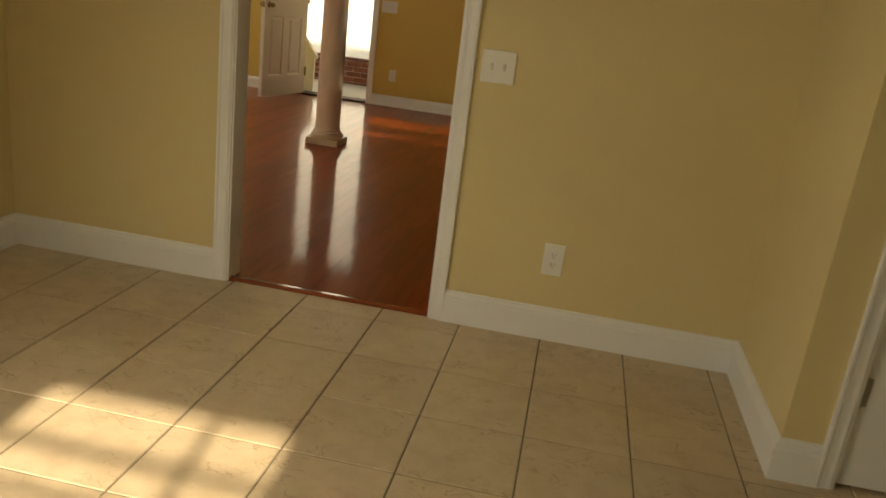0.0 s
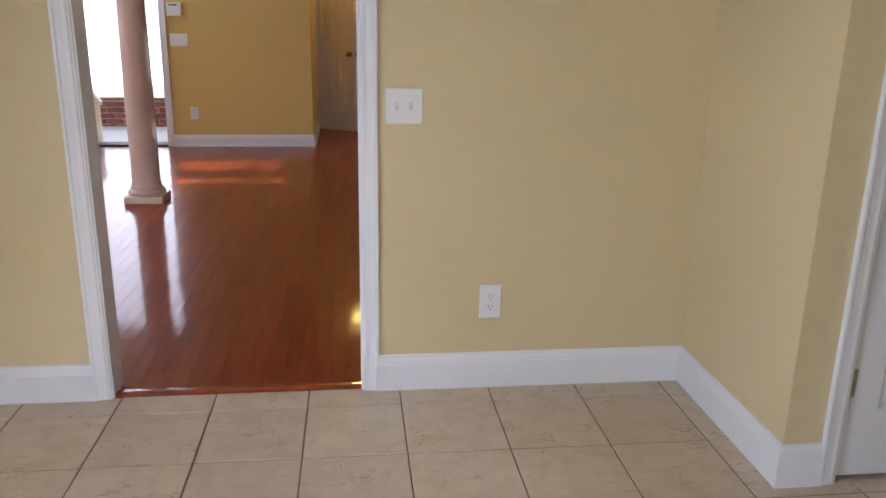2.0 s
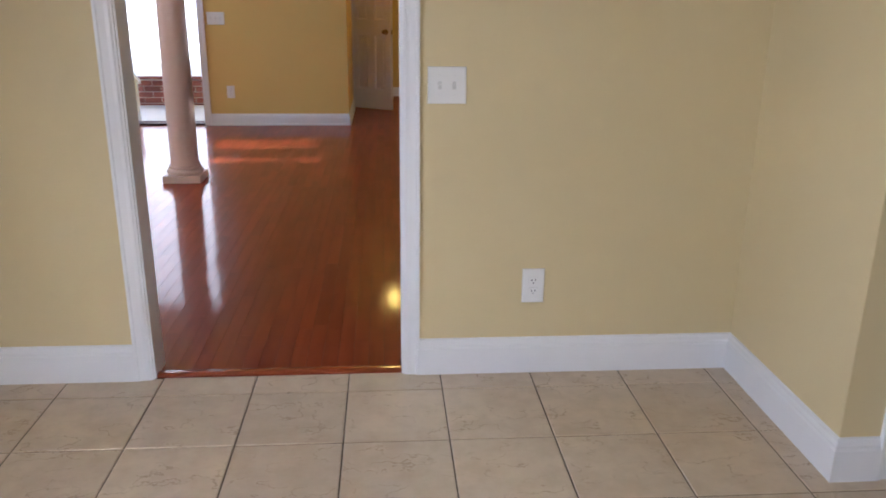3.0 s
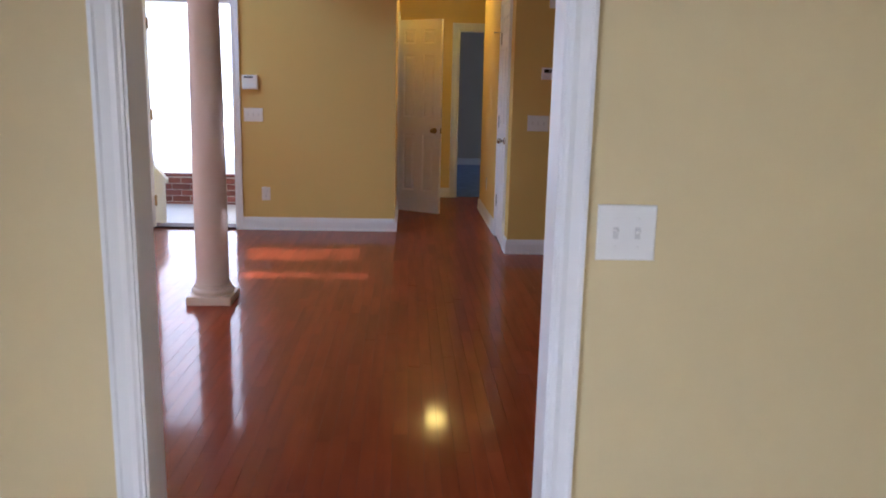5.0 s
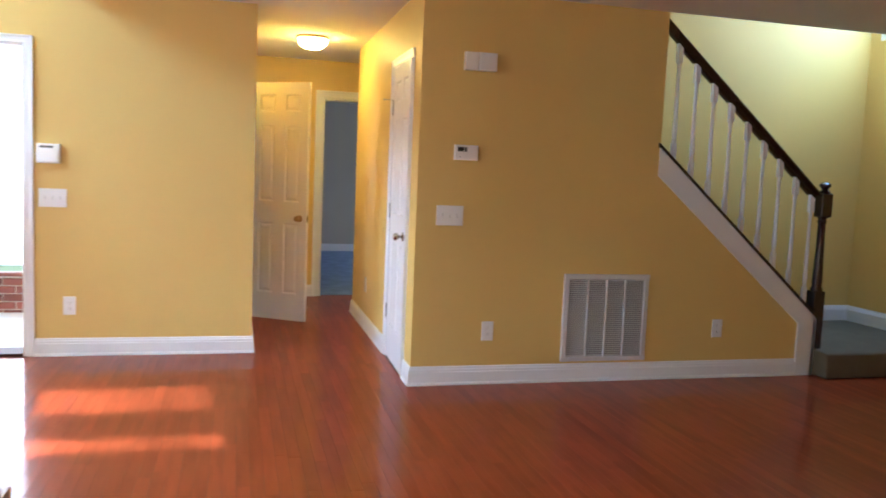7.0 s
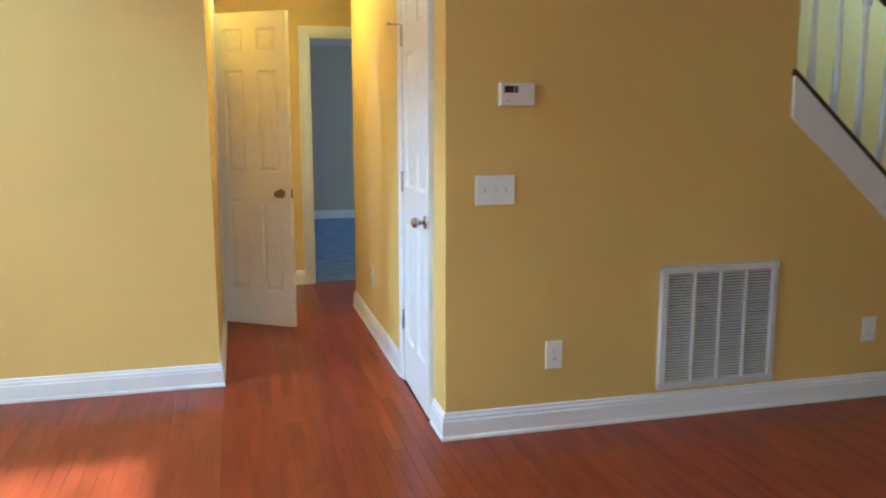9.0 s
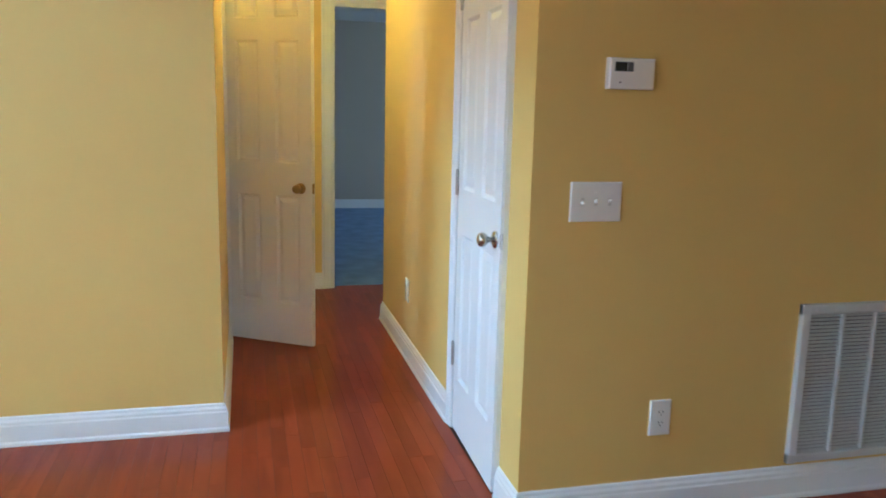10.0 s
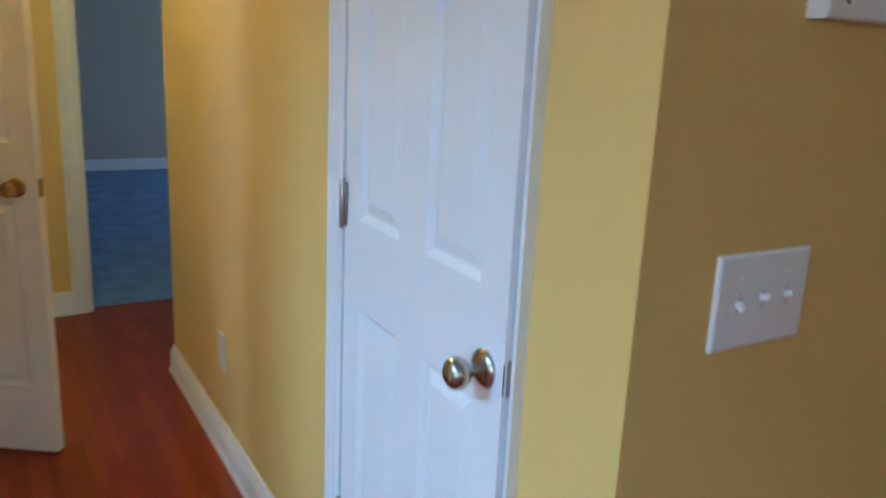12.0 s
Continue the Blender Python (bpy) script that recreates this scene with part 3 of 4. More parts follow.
def hinge(parent, z, metal, side=-1, t=0.035):
    """A hinge with its barrel beside the leaf's hinge edge, on the face towards the side."""
    y = -0.005 if side < 0 else t + 0.005
    bm = lathe(bmesh.new(), [(0.0045, -0.052), (0.0065, -0.048), (0.0065, 0.048), (0.0045, 0.052)], Matrix.Translation((-0.004, y, z)), 10)
    h = part("hinge", bm, metal, parent, "metal butt hinge", True)
    for s in (-1, 1):
        part("hinge_plate", boxed(-0.004 if s > 0 else -0.022, min(y, y - 0.002 * side), z - 0.044, 0.016 if s > 0 else -0.004, max(y, y - 0.002 * side), z + 0.044), metal, h)


def panel_door(name, w, h, label, metal, knob_z=0.9, hinge_zs=(0.24, 1.02, 1.82), hinge_side=-1, stile=0.075, mull=0.10, backset=0.065, t=0.035):
    """A six-panel door on an Empty at its hinge, its leaf along +x; the face towards -y is the front."""
    root = tagged(new(name), label, "door", kind="thing")
    pw = (w - 2 * stile - mull) / 2
    rows = [(h - 0.245, h - 0.10), (h - 1.01, h - 0.36), (h - 1.80, h - 1.19)]
    cells = [(x, x + pw, a, b) for a, b in rows for x in (stile, stile + pw + mull)]
    leaf = part("leaf", lattice(bmesh.new(), w, h, t, cells, 0.010), DOOR, root)
    for x0, x1, z0, z1 in cells:
        g = 0.016
        me = raised(x1 - x0 - 2 * g, z1 - z0 - 2 * g, 0.007)
        p = part("panel", me, DOOR, leaf)
        p.location = (x0 + g, 0.010, z0 + g)
        q = new("panel", p.data)
        q.parent = leaf
        q.matrix_basis = pose(x1 - g, t - 0.010, z0 + g, 0, 0, 180)
    knob(root, w - backset, knob_z, t, metal)
    part("latch_plate", boxed(w - 0.0005, 0.006, knob_z - 0.028, w + 0.0015, t - 0.006, knob_z + 0.028), metal, root, "small metal latch plate")
    for z in hinge_zs:
        hinge(root, z, metal if metal is not NICKEL else STEEL, hinge_side, t)
    return root


hall_door = panel_door("hall_door", 0.54, 2.03, "open white six-panel door with an aged brass knob in the hall", BRASS, 0.885, (0.20, 1.02, 1.84))
hall_door.matrix_world = pose(HALL0 + 0.002, HD0 + 0.004, 0.012, 0, 0, -33.5)
closet_door = panel_door("closet_door", 0.60, 2.03, "narrow white six-panel closet door standing ajar, satin nickel knob", NICKEL, 0.897, (0.322, 1.04, 1.76), backset=0.048)
closet_door.matrix_world = pose(HALL1 - 0.004, CD1 - 0.003, 0.012, 0, 0, -90 - 1.5)
front_door = panel_door("front_door", 0.78, 2.01, "white six-panel front door standing open inwards", BRASS, 0.93, hinge_side=1, stile=0.11, mull=0.11, t=0.042)
front_door.matrix_world = pose(FD0 + 0.035, FRONT - 0.004, 0.02, 0, 0, -103.5)
for s, y in ((1, 0.0), (-1, 0.042)):
    m = Matrix.Translation((0.715, y, 1.08)) @ Matrix.Rotation(radians(90 * s), 4, "X")
    part("deadbolt", lathe(bmesh.new(), [(0.030, 0), (0.030, 0.008), (0.024, 0.013), (0.012, 0.015), (0.010, 0.026), (0, 0.027)], m, 20), BRASS, front_door, "brass deadbolt", True)
pantry_door = panel_door("pantry_door", 0.77, 2.01, "closed white six-panel pantry door beside the kitchen wall", STEEL, 0.9, (0.30, 1.05, 1.80), stile=0.10)
pantry_door.matrix_world = pose(1.1575, JOG + 0.012, 0.014)
# dark sliver that draws the shaded gap at the closet door's latch
part("latch", boxed(0.6008, -0.0012, 0.874, 0.6022, 0.0005, 0.920, 0.0002), SUBFLOOR, closet_door, "thin dark sliver for the shaded gap at the door's edge")
# hinge-pin stop on the closet door's top hinge
bm = lathe(bmesh.new(), [(0.003, 0), (0.003, 0.055), (0.007, 0.056), (0.007, 0.066), (0, 0.067)], Matrix.Translation((-0.004, -0.008, 1.815)) @ Matrix.Rotation(radians(90), 4, "X"), 10)
part("door_stop", bm, STEEL, closet_door, "hinge-pin door stop", True)
# strike plate in the bedroom jamb
tagged(part("strike_plate", boxed(BD0 + 0.0005, HALLEND + 0.03, 0.86, BD0 + 0.002, HALLEND + 0.06, 0.93), SUBFLOOR), "dark metal strike plate in the bedroom door jamb", "strike plate")


# ---- plates, controls ----
def rounded_plate(w, h, d, bevel=0.004):
    bm = boxed(-w / 2, -d, -h / 2, w / 2, 0, h / 2)
    front = [e for e in bm.edges if all(v.co.y < -d / 2 for v in e.verts)]
    bmesh.ops.bevel(bm, geom=front, offset=bevel, segments=3, affect="EDGES", profile=0.5)
    return bm


def screw(parent, x, z, d):
    m = Matrix.Translation((x, -d, z)) @ Matrix.Rotation(radians(90), 4, "X")
    part("screw", lathe(bmesh.new(), [(0.0032, -0.0005), (0.0032, 0.0006), (0.0022, 0.0012), (0, 0.0012)], m, 10), PLATE, parent)


def switch_plate(w, h, ups, label):
    root = tagged(new("switch_plate"), label, "light switch")
    part("plate", rounded_plate(w, h, 0.0065), PLATE, root)
    n = len(ups)
    for i, up in enumerate(ups):
        x = (i - (n - 1) / 2) * 0.046
        part("slot", boxed(x - 0.0055, -0.0068, -0.0125, x + 0.0055, -0.006, 0.0125), mat("switch_slot", (0.62, 0.61, 0.58), 0.5, bump=0), root)
        t = boxed(x - 0.0042, -0.0185, -0.004, x + 0.0042, -0.0055, 0.004, 0.001)
        bmesh.ops.rotate(t, verts=t.verts, cent=(x, -0.004, 0), matrix=Matrix.Rotation(radians(-28 if up else 28), 3, "X"))
        part("toggle", t, PLATE, root)
        for z in (-0.030, 0.030):
            screw(root, x, z, 0.0065)
    return root


def outlet_plate(w, h, label):
    root = tagged(new("outlet_plate"), label, "power outlet")
    part("plate", rounded_plate(w, h, 0.0065), PLATE, root)
    for z in (-0.0195, 0.0195):
        f = boxed(-0.0165, -0.0085, z - 0.0135, 0.0165, -0.006, z + 0.0135)
        es = [e for e in f.edges if abs(e.verts[0].co.y - e.verts[1].co.y) > 0.001]
        bmesh.ops.bevel(f, geom=es, offset=0.007, segments=3, affect="EDGES", profile=0.5)
        face = part("receptacle", f, PLATE, root)
        for x, hh in ((-0.0063, 0.0042), (0.0063, 0.0034)):
            part("slot", boxed(x - 0.0012, -0.0088, z + 0.003 - hh, x + 0.0012, -0.0083, z + 0.003 + hh), DARK, face)
        m = Matrix.Translation((0, -0.0084, z - 0.0075)) @ Matrix.Rotation(radians(90), 4, "X")
        part("ground_hole", lathe(bmesh.new(), [(0.0024, -0.0002), (0.0024, 0.0004), (0, 0.0004)], m, 8), DARK, face)
    screw(root, 0, 0, 0.0065)
    return root


k_switch = switch_plate(0.124, 0.117, (1, 1), "white double light switch plate on the kitchen wall")
k_switch.matrix_world = pose(-0.069, KW0, 1.013)
k_outlet = outlet_plate(0.078, 0.124, "white duplex power outlet on the kitchen wall")
k_outlet.matrix_world = pose(0.240, KW0, 0.327)
e_switch = switch_plate(0.172, 0.122, (0, 0, 0), "white triple light switch plate beside the front door")
e_switch.matrix_world = pose(-1.932, FRONT, 1.060)
s_switch = switch_plate(0.172, 0.124, (0, 1, 1), "white triple light switch plate under the thermostat")
s_switch.matrix_world = pose(0.518, STAIR, 1.069)
living_outlet = outlet_plate(0.078, 0.124, "white duplex power outlet above the baseboard")
living_outlet["group"] = "living room outlets"
living_outlet.matrix_world = pose(0.797, STAIR, 0.341)
copy_thing(living_outlet, pose(2.46, STAIR, 0.344))
copy_thing(living_outlet, pose(-1.832, FRONT, 0.340))
copy_thing(living_outlet, pose(HALL1, 10.02, 0.372, 0, 0, -90))

thermostat = tagged(new("thermostat"), "white wall thermostat with a small dark display", "thermostat")
part("body", rounded_plate(0.15, 0.093, 0.028, 0.006), PLATE, thermostat)
part("display", boxed(-0.058, -0.0288, 0.006, -0.018, -0.027, 0.034), SCREEN, thermostat, "dark display window")
part("display_cover", boxed(-0.016, -0.0292, 0.006, 0.002, -0.027, 0.034, 0.0005), mat("grey_cover", (0.10, 0.10, 0.10), 0.3, bump=0), thermostat)
part("button", boxed(-0.042, -0.0292, -0.028, -0.036, -0.027, -0.024, 0.0005), DARK, thermostat)
thermostat.matrix_world = pose(0.602, STAIR, 1.459)
keypad = tagged(new("alarm_keypad"), "white alarm keypad with a dark display slot beside the front door", "alarm keypad")
part("body", rounded_plate(0.142, 0.128, 0.035, 0.007), PLATE, keypad)
part("display", boxed(-0.050, -0.0362, 0.036, 0.030, -0.034, 0.050), SCREEN, keypad, "dark display slot")
part("flap", boxed(-0.060, -0.0380, -0.055, 0.060, -0.034, 0.026, 0.0015), PLATE, keypad)
keypad.matrix_world = pose(-1.952, FRONT, 1.350)
chime = tagged(new("door_chime"), "white two-part door chime box high on the wall", "door chime")
part("speaker", rounded_plate(0.082, 0.108, 0.045, 0.005), PLATE, chime).location = (-0.058, 0, 0)
part("cover", rounded_plate(0.112, 0.108, 0.055, 0.006), PLATE, chime).location = (0.042, 0, 0)
chime.matrix_world = pose(0.666, STAIR, 2.012)

# ---- return-air grille ----
grille = tagged(new("return_air_grille"), "large white return-air grille with horizontal louvres", "air grille")
vx0, vx1, vz0, vz1 = VENT
W, H = vx1 - vx0, vz1 - vz0
part("backing", boxed(0.02, -0.004, 0.02, W - 0.02, 0, H - 0.02), BACKING, grille)
bm = bmesh.new()
ring = [(0, 0, 0), (0, 0, H), (W, 0, H), (W, 0, 0)]
for i in range(4):
    sweep(bm, [ring[i], ring[(i + 1) % 4]], (0, -1, 0), [(0, 0), (-0.034, 0), (-0.036, 0.016), (-0.030, 0.022), (-0.004, 0.020), (0, 0.014)])
part("frame", bm, GRILLE, grille)
for i in range(1, 4):
    x = 0.036 + (W - 0.072) * i / 4
    part("mullion", boxed(x - 0.006, -0.020, 0.034, x + 0.006, -0.004, H - 0.034, 0.0015), GRILLE, grille)
louvre = boxed(0.036, -0.0004, -0.0052, W - 0.036, 0.0004, 0.0052)
bmesh.ops.rotate(louvre, verts=louvre.verts, cent=(0, 0, 0), matrix=Matrix.Rotation(radians(-50), 3, "X"))
louvre_mesh = finish("louvre", louvre, GRILLE)
N = 38
for i in range(N):
    ob = new("louvre", louvre_mesh)
    ob.parent = grille
    ob.location = (0, -0.0115, 0.042 + (H - 0.084) * i / (N - 1))
for x in (0.05, W - 0.05):
    for z in (0.018, H - 0.018):
        screw(grille, x, z, 0.021)
grille.matrix_world = pose(vx0, STAIR, vz0)

# ---- column ----
column = tagged(new("column"), "round cream-painted column on a square plinth on the wood floor", "column")
column.matrix_world = pose(-1.713, 6.635, 0)
part("plinth", boxed(-0.133, -0.133, 0, 0.133, 0.133, 0.052, 0.004, 2), CREAM, column)
part("base_ring", lathe(bmesh.new(), [(0.118, 0.052), (0.126, 0.060), (0.129, 0.072), (0.126, 0.084), (0.117, 0.092), (0.110, 0.094), (0.112, 0.102), (0.110, 0.110), (0.104, 0.114)], None, 40), CREAM, column, "", True)
part("shaft", lathe(bmesh.new(), [(0.104, 0.114), (0.100, 0.128), (0.0975, 0.16), (0.0975, 0.75), (0.094, 1.3), (0.088, 1.8), (0.082, 2.26)], None, 40), CREAM, column, "", True)
part("capital", lathe(bmesh.new(), [(0.082, 2.26), (0.092, 2.27), (0.092, 2.29), (0.084, 2.30), (0.084, 2.34), (0.105, 2.37), (0.112, 2.385), (0.112, 2.39)], None, 40), CREAM, column, "", True)
part("abacus", boxed(-0.125, -0.125, 2.39, 0.125, 0.125, CEIL, 0.003), CREAM, column)

# ---- hall lamp ----
lamp = tagged(new("ceiling_lamp"), "lit flush ceiling lamp with a frosted glass bowl in the hall", "ceiling lamp")
lamp.matrix_world = pose(-0.162, 10.33, CEIL)
part("pan", lathe(bmesh.new(), [(0, 0), (0.132, 0), (0.138, -0.006), (0.138, -0.018), (0.130, -0.024), (0.126, -0.024)], None, 40), BRASS, lamp, "bronze ceiling pan", True)
part("bowl", lathe(bmesh.new(), [(0.126, -0.020), (0.124, -0.040), (0.112, -0.066), (0.090, -0.086), (0.055, -0.100), (0.018, -0.106), (0, -0.1065)], None, 40), BULB, lamp, "glowing frosted glass bowl", True)
part("finial", lathe(bmesh.new(), [(0.009, -0.105), (0.011, -0.110), (0.006, -0.118), (0, -0.120)], None, 16), BRASS, lamp, "", True)

# ---- staircase ----
stair = tagged(new("staircase"), "carpeted staircase with white stringer, dark handrail and white balusters", "staircase")
stair.matrix_world = pose(-0.024, 0, 0)
def prism(outline, y0, y1):
    bm = bmesh.new()
    f = [bm.verts.new((x, y0, z)) for x, z in outline]
    g = [bm.verts.new((x, y1, z)) for x, z in outline]
    bm.faces.new(f), bm.faces.new(g)
    for i in range(len(f)):
        j = (i + 1) % len(f)
        bm.faces.new((f[i], f[j], g[j], g[i]))
    return bm
part("landing", boxed(SX_END + 0.012, 8.05, 0.0, RIGHT + 0.024, 9.27, 0.185, 0.02, 3), CARPET, stair, "grey-green carpeted bottom landing", True)
for i in range(1, 10):
    x = SX_END + 0.012 - 0.22 * (i - 1)
    part("step", boxed(x - 0.22, STAIR + 0.118, 0.0, x + 0.015, 9.27, 0.185 + 0.19 * i, 0.015, 2), CARPET, stair, "carpeted step", True)
def cap_z(x):
    return 1.553 - (x - 1.953) * SLOPE
part("stringer", prism([(1.953, cap_z(1.953)), (3.271, cap_z(3.271)), (3.271, 0), (3.131, 0), (3.131, 0.375), (1.953, 1.372)], STAIR - 0.018, STAIR - 0.0005), TRIM, stair, "white painted stringer board")
part("stringer_moulding", prism([(1.945, 1.372), (3.123, 0.375), (3.123, 0.137), (3.145, 0.137), (3.145, 0.385), (1.945, 1.398)], STAIR - 0.028, STAIR - 0.018), TRIM, stair)
part("stringer_end", boxed(SX_END - 0.018, STAIR - 0.018, 0, SX_END + 0.006, STAIR + 0.118, 0.405), TRIM, stair)
part("cap", prism([(1.945, cap_z(1.945)), (3.28, cap_z(3.28)), (3.28, cap_z(3.28) + 0.024), (1.945, cap_z(1.945) + 0.024)], STAIR - 0.026, STAIR + 0.125), DARKWOOD, stair, "dark stained cap")
RAIL_Y = STAIR + 0.05
def rail_z(x):
    return 2.361 - (x - 2.027) * 0.854
rp = [(-0.062, -0.018), (-0.062, 0.018), (-0.034, 0.022), (-0.022, 0.031), (-0.008, 0.031), (0, 0.018), (0, -0.018), (-0.008, -0.031), (-0.022, -0.031), (-0.034, -0.022)]
part("handrail", sweep(bmesh.new(), [(1.90, RAIL_Y, rail_z(1.90)), (3.26, RAIL_Y, rail_z(3.26))], (0, -1, 0), [(a, b) for a, b in rp]), DARKWOOD, stair, "dark stained handrail", True)
for i in range(9):
    x = 2.085 + 0.1403 * i
    z0, z1 = cap_z(x) + 0.015, rail_z(x) - 0.07
    hgt = z1 - z0
    bm = boxed(x - 0.015, RAIL_Y - 0.015, z0, x + 0.015, RAIL_Y + 0.015, z0 + 0.14, 0.002)
    prof = [(0.013, 0.14), (0.016, 0.15), (0.012, 0.16), (0.0135, 0.18), (0.0165, 0.22), (0.0135, 0.28), (0.0105, hgt - 0.16), (0.014, hgt - 0.150), (0.011, hgt - 0.14), (0.016, hgt - 0.12)]
    lathe(bm, [(r, h) for r, h in prof], Matrix.Translation((x, RAIL_Y, z0)), 12)
    box(bm, x - 0.017, RAIL_Y - 0.017, z1 - 0.12, x + 0.017, RAIL_Y + 0.017, z1 + 0.02, 0.002)
    part("baluster", bm, TRIM, stair, "white turned baluster", True)
for i in range(8):
    xa, xb = 2.085 + 0.1403 * i + 0.024, 2.085 + 0.1403 * (i + 1) - 0.024
    part("rail_fillet", sweep(bmesh.new(), [(xa, RAIL_Y, rail_z(xa) - 0.078), (xb, RAIL_Y, rail_z(xb) - 0.078)], (0, -1, 0), [(-0.014, -0.014), (-0.014, 0.014), (0.012, 0.014), (0.012, -0.014)]), DARKWOOD, stair)
nx = 3.312
newel = part("newel", boxed(nx - 0.046, RAIL_Y - 0.042, 0.18, nx + 0.046, RAIL_Y + 0.042, 0.60, 0.004), DARKWOOD, stair, "dark turned newel post")
part("newel_shaft", lathe(bmesh.new(), [(0.040, 0.60), (0.043, 0.615), (0.032, 0.635), (0.036, 0.66), (0.034, 0.72), (0.028, 0.9), (0.026, 1.08), (0.034, 1.10), (0.028, 1.115), (0.038, 1.13)], Matrix.Translation((nx, RAIL_Y, 0)), 20), DARKWOOD, newel, "", True)
part("newel_block", boxed(nx - 0.046, RAIL_Y - 0.042, 1.13, nx + 0.046, RAIL_Y + 0.042, 1.30, 0.008), DARKWOOD, newel)
part("newel_finial", lathe(bmesh.new(), [(0.036, 1.30), (0.040, 1.31), (0.022, 1.325), (0.026, 1.335), (0.040, 1.35), (0.038, 1.365), (0.020, 1.378), (0, 1.382)], Matrix.Translation((nx, RAIL_Y, 0)), 20), DARKWOOD, newel, "", True)

# ---- outside the front door ----
structure("porch", boxed(-6.0, FRONT + 0.16, -0.34, 0.0, 11.02, -0.035, 0.01), CONCRETE, "pale concrete porch slab", "porch")
facade = tagged(new("wall_porch"), "low red brick wall across the porch", "brick wall", kind="structure")
part("mortar", boxed(-5.0, 11.02, -0.34, -1.92, 11.18, 0.305), MORTAR, facade)
part("ledge", boxed(-5.0, 10.985, 0.285, -1.92, 11.05, 0.317, 0.004), BRICK, facade)
brick_mesh = finish("brick", boxed(0, 0, 0, 0.198, 0.09, 0.060, 0.003), BRICK)
for row in range(5):
    for k in range(15):
        ob = new("brick", brick_mesh)
        ob.parent = facade
        ob.location = (-5.0 + 0.208 * k - (0.104 if row % 2 else 0) + random.uniform(-0.002, 0.002), 11.006 + random.uniform(-0.002, 0.002), -0.075 + 0.070 * row)
# self-lit white panel in place of the bright sky; also brightens the entry
GLOW = bpy.data.materials.new("glowing_white_backdrop")
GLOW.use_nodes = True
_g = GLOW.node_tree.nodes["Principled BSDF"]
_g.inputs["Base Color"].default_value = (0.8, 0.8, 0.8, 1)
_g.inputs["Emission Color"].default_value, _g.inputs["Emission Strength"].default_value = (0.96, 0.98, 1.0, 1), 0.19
structure("backdrop", boxed(-14, 16.9, -0.35, 4.0, 17.0, 8.0), GLOW, "glowing white panel standing in for daylight beyond the porch", "backdrop")
skirt = tagged(new("porch_rail"), "white sloping side panel of the porch steps", "railing")
part("panel", prism([(-3.4, -0.035), (-2.92, -0.035), (-2.92, 0.38), (-3.4, 0.98)], 9.70, 9.74), SIDING, skirt)
part("rail_cap", prism([(-3.42, 1.0), (-2.895, 0.36), (-2.895, 0.40), (-3.42, 1.05)], 9.68, 9.76), SIDING, skirt)

# ---- unseen added tree behind the house; its crown dapples sun through the high windows ----
LEAF = mat("green_leaf", (0.07, 0.11, 0.03), 0.6, vary=0.3, scale=3, fine=60, bump=0.0)
BARK = mat("grey_bark", (0.14, 0.11, 0.085), 0.9, vary=0.3, scale=8, fine=60, bump=0.3)


def limb(a, b, r0, r1, steps=8):
    """A tapered limb from a to b."""
    a, b = Vector(a), Vector(b)
    m = Matrix.Translation(a) @ (b - a).to_track_quat("Z", "Y").to_matrix().to_4x4()
    return lathe(bmesh.new(), [(r0, 0), (r0 * 0.6 + r1 * 0.4, (b - a).length * 0.5), (r1, (b - a).length)], m, steps)


tree = tagged(new("tree"), "unseen broad leafy tree added behind the house to dapple the sun", "tree")
tree.matrix_world = pose(2.6, -5.4, -0.35)
part("trunk", limb((0, 0, 0), (-0.1, 0, 5.6), 0.24, 0.13, 12), BARK, tree, "", True)
leaf_rng = random.Random(3)
leaf_vs, leaf_fs = [], []
for k in range(52):
    c = Vector((leaf_rng.uniform(-3.9, 1.6) if k < 34 else leaf_rng.uniform(-2.6, -0.8), leaf_rng.uniform(-1.5, 1.5), leaf_rng.uniform(7.3, 10.2)))
    if k % 3 == 0:
        part("limb", limb((-0.1, 0, leaf_rng.uniform(4.4, 5.6)), tuple(c), 0.07, 0.02), BARK, tree, "", True)
    for j in range(46):
        q = c + Vector((leaf_rng.gauss(0, 0.34), leaf_rng.gauss(0, 0.34), leaf_rng.gauss(0, 0.26)))
        u = Vector((leaf_rng.gauss(0, 1), leaf_rng.gauss(0, 1), leaf_rng.gauss(0, 1))).normalized()
        v = u.orthogonal().normalized()
        n, size = len(leaf_vs), leaf_rng.uniform(0.05, 0.085)
        leaf_vs += [tuple(q - u * size), tuple(q + v * size * 0.5), tuple(q + u * size), tuple(q - v * size * 0.5)]
        leaf_fs.append((n, n + 1, n + 2, n + 3))
me = bpy.data.meshes.new("crown")
me.from_pydata(leaf_vs, [], leaf_fs)
me.materials.append(LEAF)
crown = new("crown", me)
crown.parent = tree

# ---- kitchen tiles ----
PITCH, TX, TY = 0.3225, -0.405, 3.021
GAP = 0.0042
tile_meshes = {}
def tile(x0, y0, x1, y1):
    w, d = round(x1 - x0, 4), round(y1 - y0, 4)
    if (w, d) not in tile_meshes:
        bm = boxed(0, 0, -0.008, w, d, 0.0)
        es = [e for e in bm.edges if all(v.co.z > -0.004 for v in e.verts)]
        bmesh.ops.bevel(bm, geom=es, offset=0.0022, segments=1, affect="EDGES", profile=0.5)
        tile_meshes[w, d] = finish("tile", bm, TILE)
    ob = new("tile", tile_meshes[w, d])
    ob.parent = bpy.data.objects["floor_kitchen"]
    ob.location = (x0, y0, random.uniform(-0.0004, 0.0004))
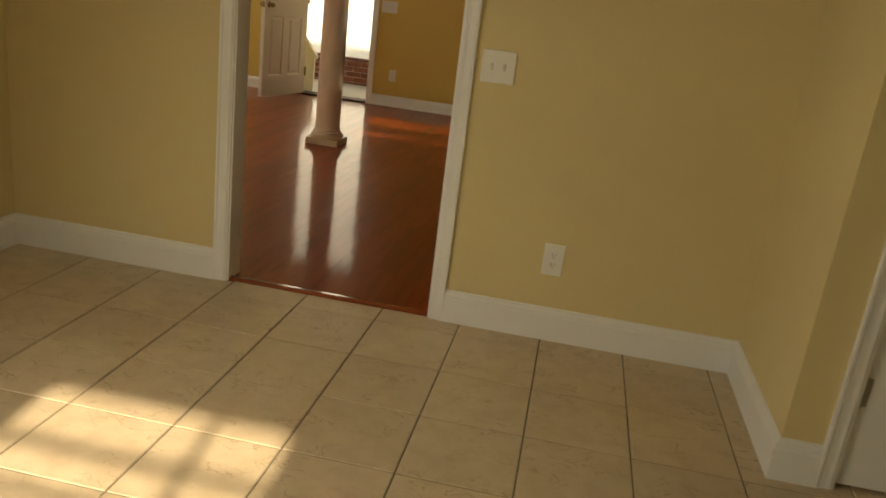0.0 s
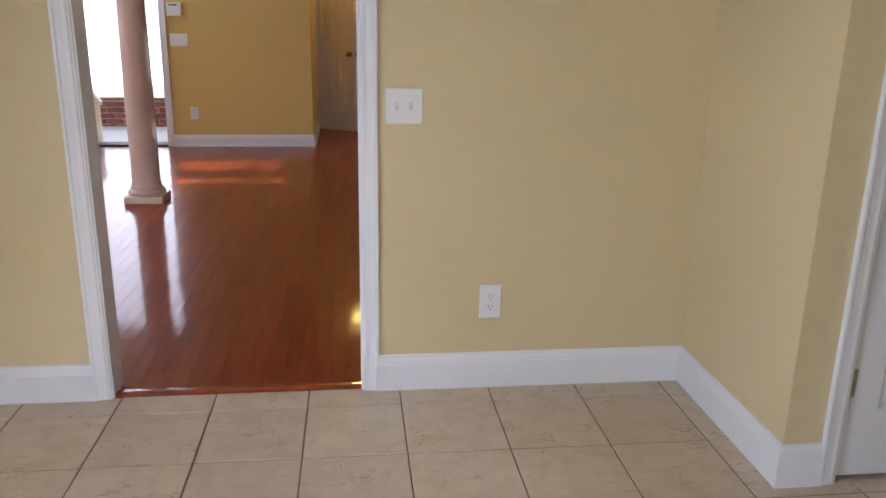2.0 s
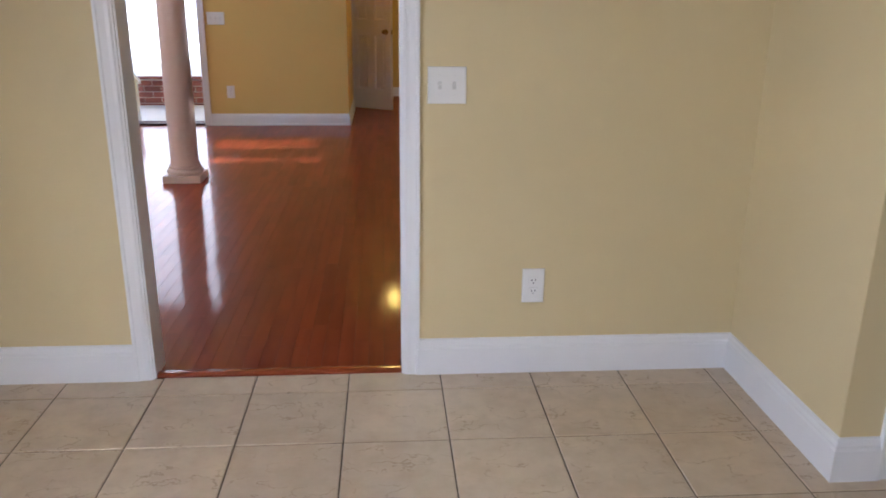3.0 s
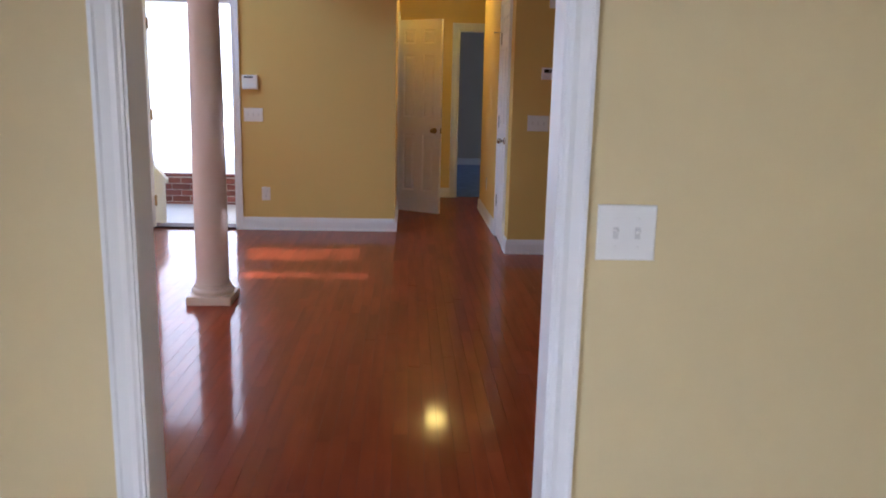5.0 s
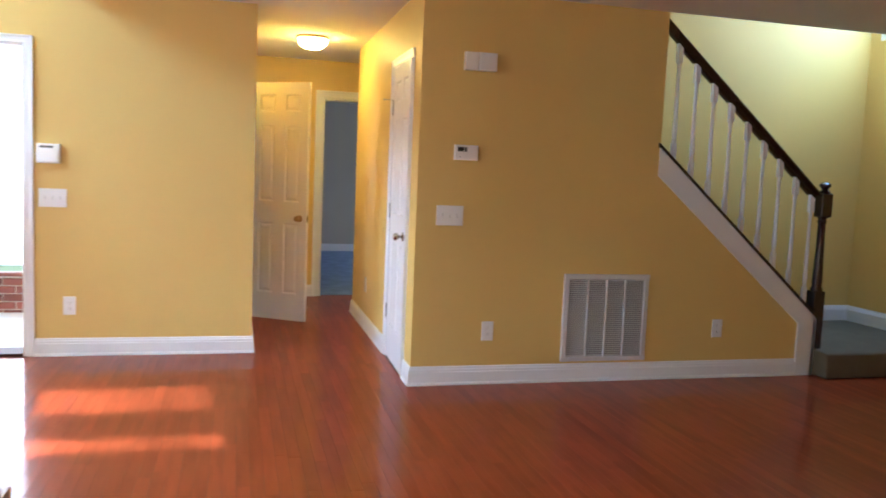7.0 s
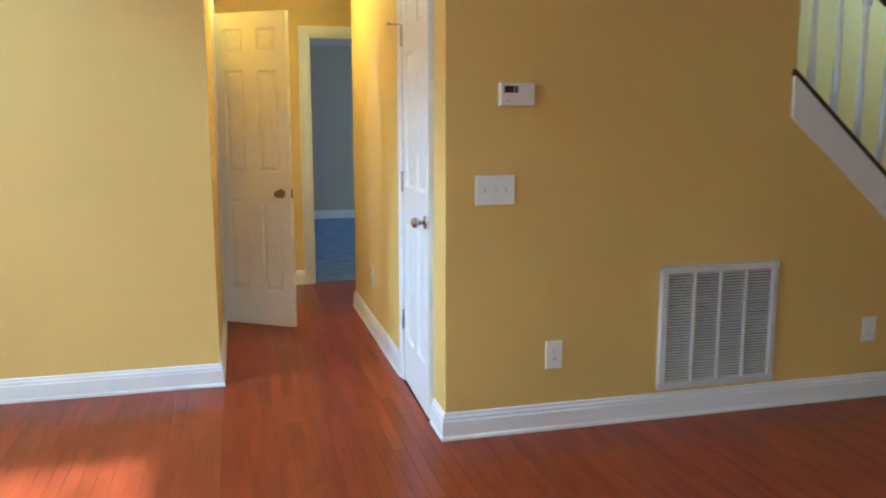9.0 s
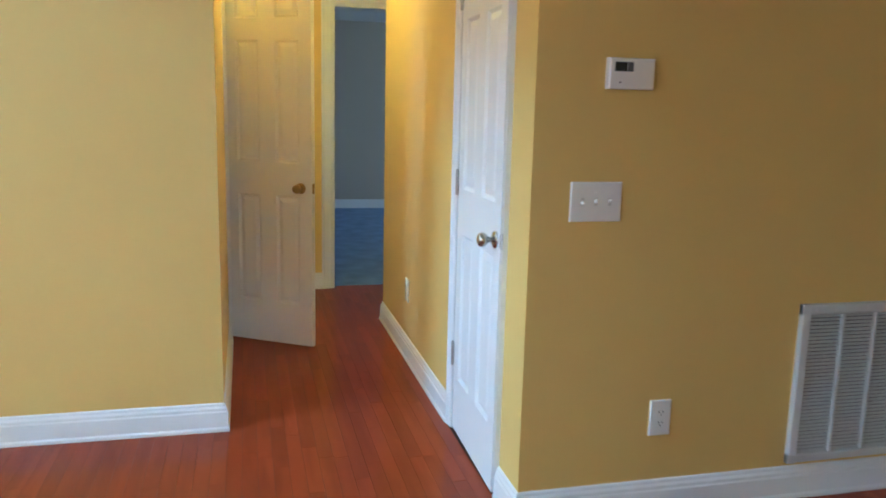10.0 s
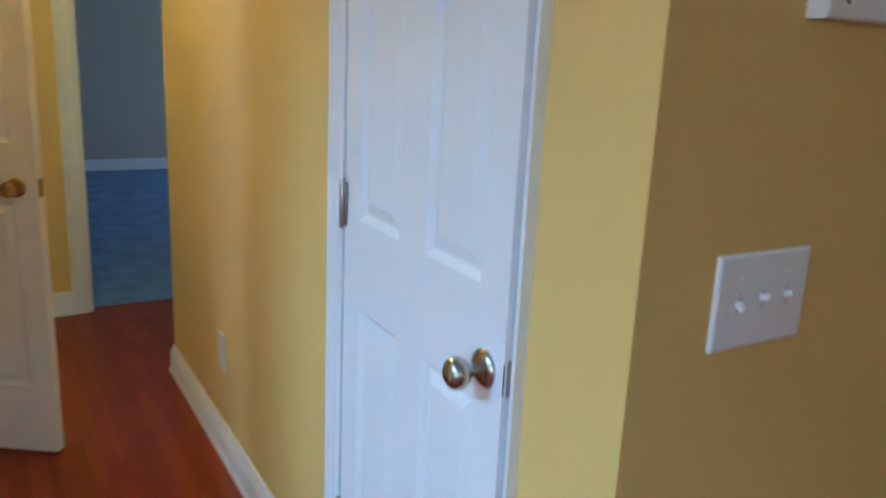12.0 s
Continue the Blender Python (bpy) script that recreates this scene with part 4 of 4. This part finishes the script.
for i in range(-6, 10):
    for j in range(-12, 3):
        x0, x1 = TX + PITCH * i + GAP / 2, TX + PITCH * (i + 1) - GAP / 2
        y0, y1 = TY + PITCH * j + GAP / 2, TY + PITCH * (j + 1) - GAP / 2
        x0, x1, y0, y1 = max(x0, KLEFT), min(x1, 2.4), max(y0, KBACK), min(y1, 3.476)
        if x1 - x0 > 0.02 and y1 - y0 > 0.02 and not (x0 > KRIGHT and y0 > JOG + 0.11):
            if y1 > KW0 and not (OP0 - 0.06 < (x0 + x1) / 2 < OP1 + 0.06):
                y1 = KW0
            if x0 < KRIGHT < x1 and y0 > JOG:
                x1 = KRIGHT
            tile(x0, y0, x1, y1)

# ---- wood strips ----
SW = 0.0572
rng = random.Random(7)
near, far = [], []
def course(x0, x1, ya, yb):
    y = ya - round(rng.uniform(0, 0.9), 2)
    while y < yb:
        n = y + round(rng.uniform(0.35, 1.25), 2)
        a, b = max(y, ya), min(n, yb)
        if b - a > 0.03:
            mid = (a + b) / 2
            ((near if -1.75 < x0 < 0.30 and (a < 6.4) and len(near) < 300 else far).append((x0 + 0.0002, x1 - 0.0002, a, b)))
        y = n
k = 0
x = LEFT
while x < RIGHT:
    x1 = min(x + SW, RIGHT)
    m = (x + x1) / 2
    start = 3.529 if OP0 < m < OP1 else KW1
    if m < HALL0:
        course(x, x1, start, FRONT)
    elif m < HALL1:
        course(x, x1, start, 11.79 if m > BD0 else HALLEND)
    else:
        course(x, x1, start, STAIR if m < SX_END else 8.06)
        if m < 1.6:
            course(x, x1, 10.787, 11.79 if m < BD1 else HALLEND)
    x += SW
def strip_geometry(w, d):
    """A floor strip with open joints round it."""
    g = 0.00022
    return [(x, y, z) for z in (-0.006, 0) for x, y in ((g, g), (w - g, g), (w - g, d - g), (g, d - g))], [(4, 5, 6, 7), (0, 1, 5, 4), (1, 2, 6, 5), (2, 3, 7, 6), (3, 0, 4, 7)]


strip_meshes = {}
floor_wood = bpy.data.objects["floor_wood"]
for x0, x1, y0, y1 in near:
    key = round(y1 - y0, 4)
    if key not in strip_meshes:
        me = bpy.data.meshes.new("floor_strip")
        me.from_pydata(strip_geometry(SW - 0.0004, key - 0.0004)[0], [], strip_geometry(SW - 0.0004, key - 0.0004)[1])
        me.materials.append(PLANK)
        strip_meshes[key] = me
    ob = new("floor_strip", strip_meshes[key])
    ob.parent = floor_wood
    ob.location = (x0, y0, rng.uniform(-0.0002, 0.0))
    ob.rotation_euler = (rng.uniform(-0.0005, 0.0005), rng.uniform(-0.004, 0.004), 0)
vs, fs = [], []
for x0, x1, y0, y1 in far:
    a, b = strip_geometry(x1 - x0, y1 - y0 - 0.0004)
    n, dz, tilt = len(vs), rng.uniform(-0.0002, 0.0), rng.uniform(-0.004, 0.004)
    vs += [(x0 + p[0], y0 + p[1], p[2] + dz - tilt * p[0]) for p in a]
    fs += [tuple(n + i for i in f) for f in b]
me = bpy.data.meshes.new("floor_strips")
me.from_pydata(vs, [], fs)
me.materials.append(PLANK_FIELD)
ob = new("floor_strips", me)
ob.parent = floor_wood
ob["kind"] = "stuff"
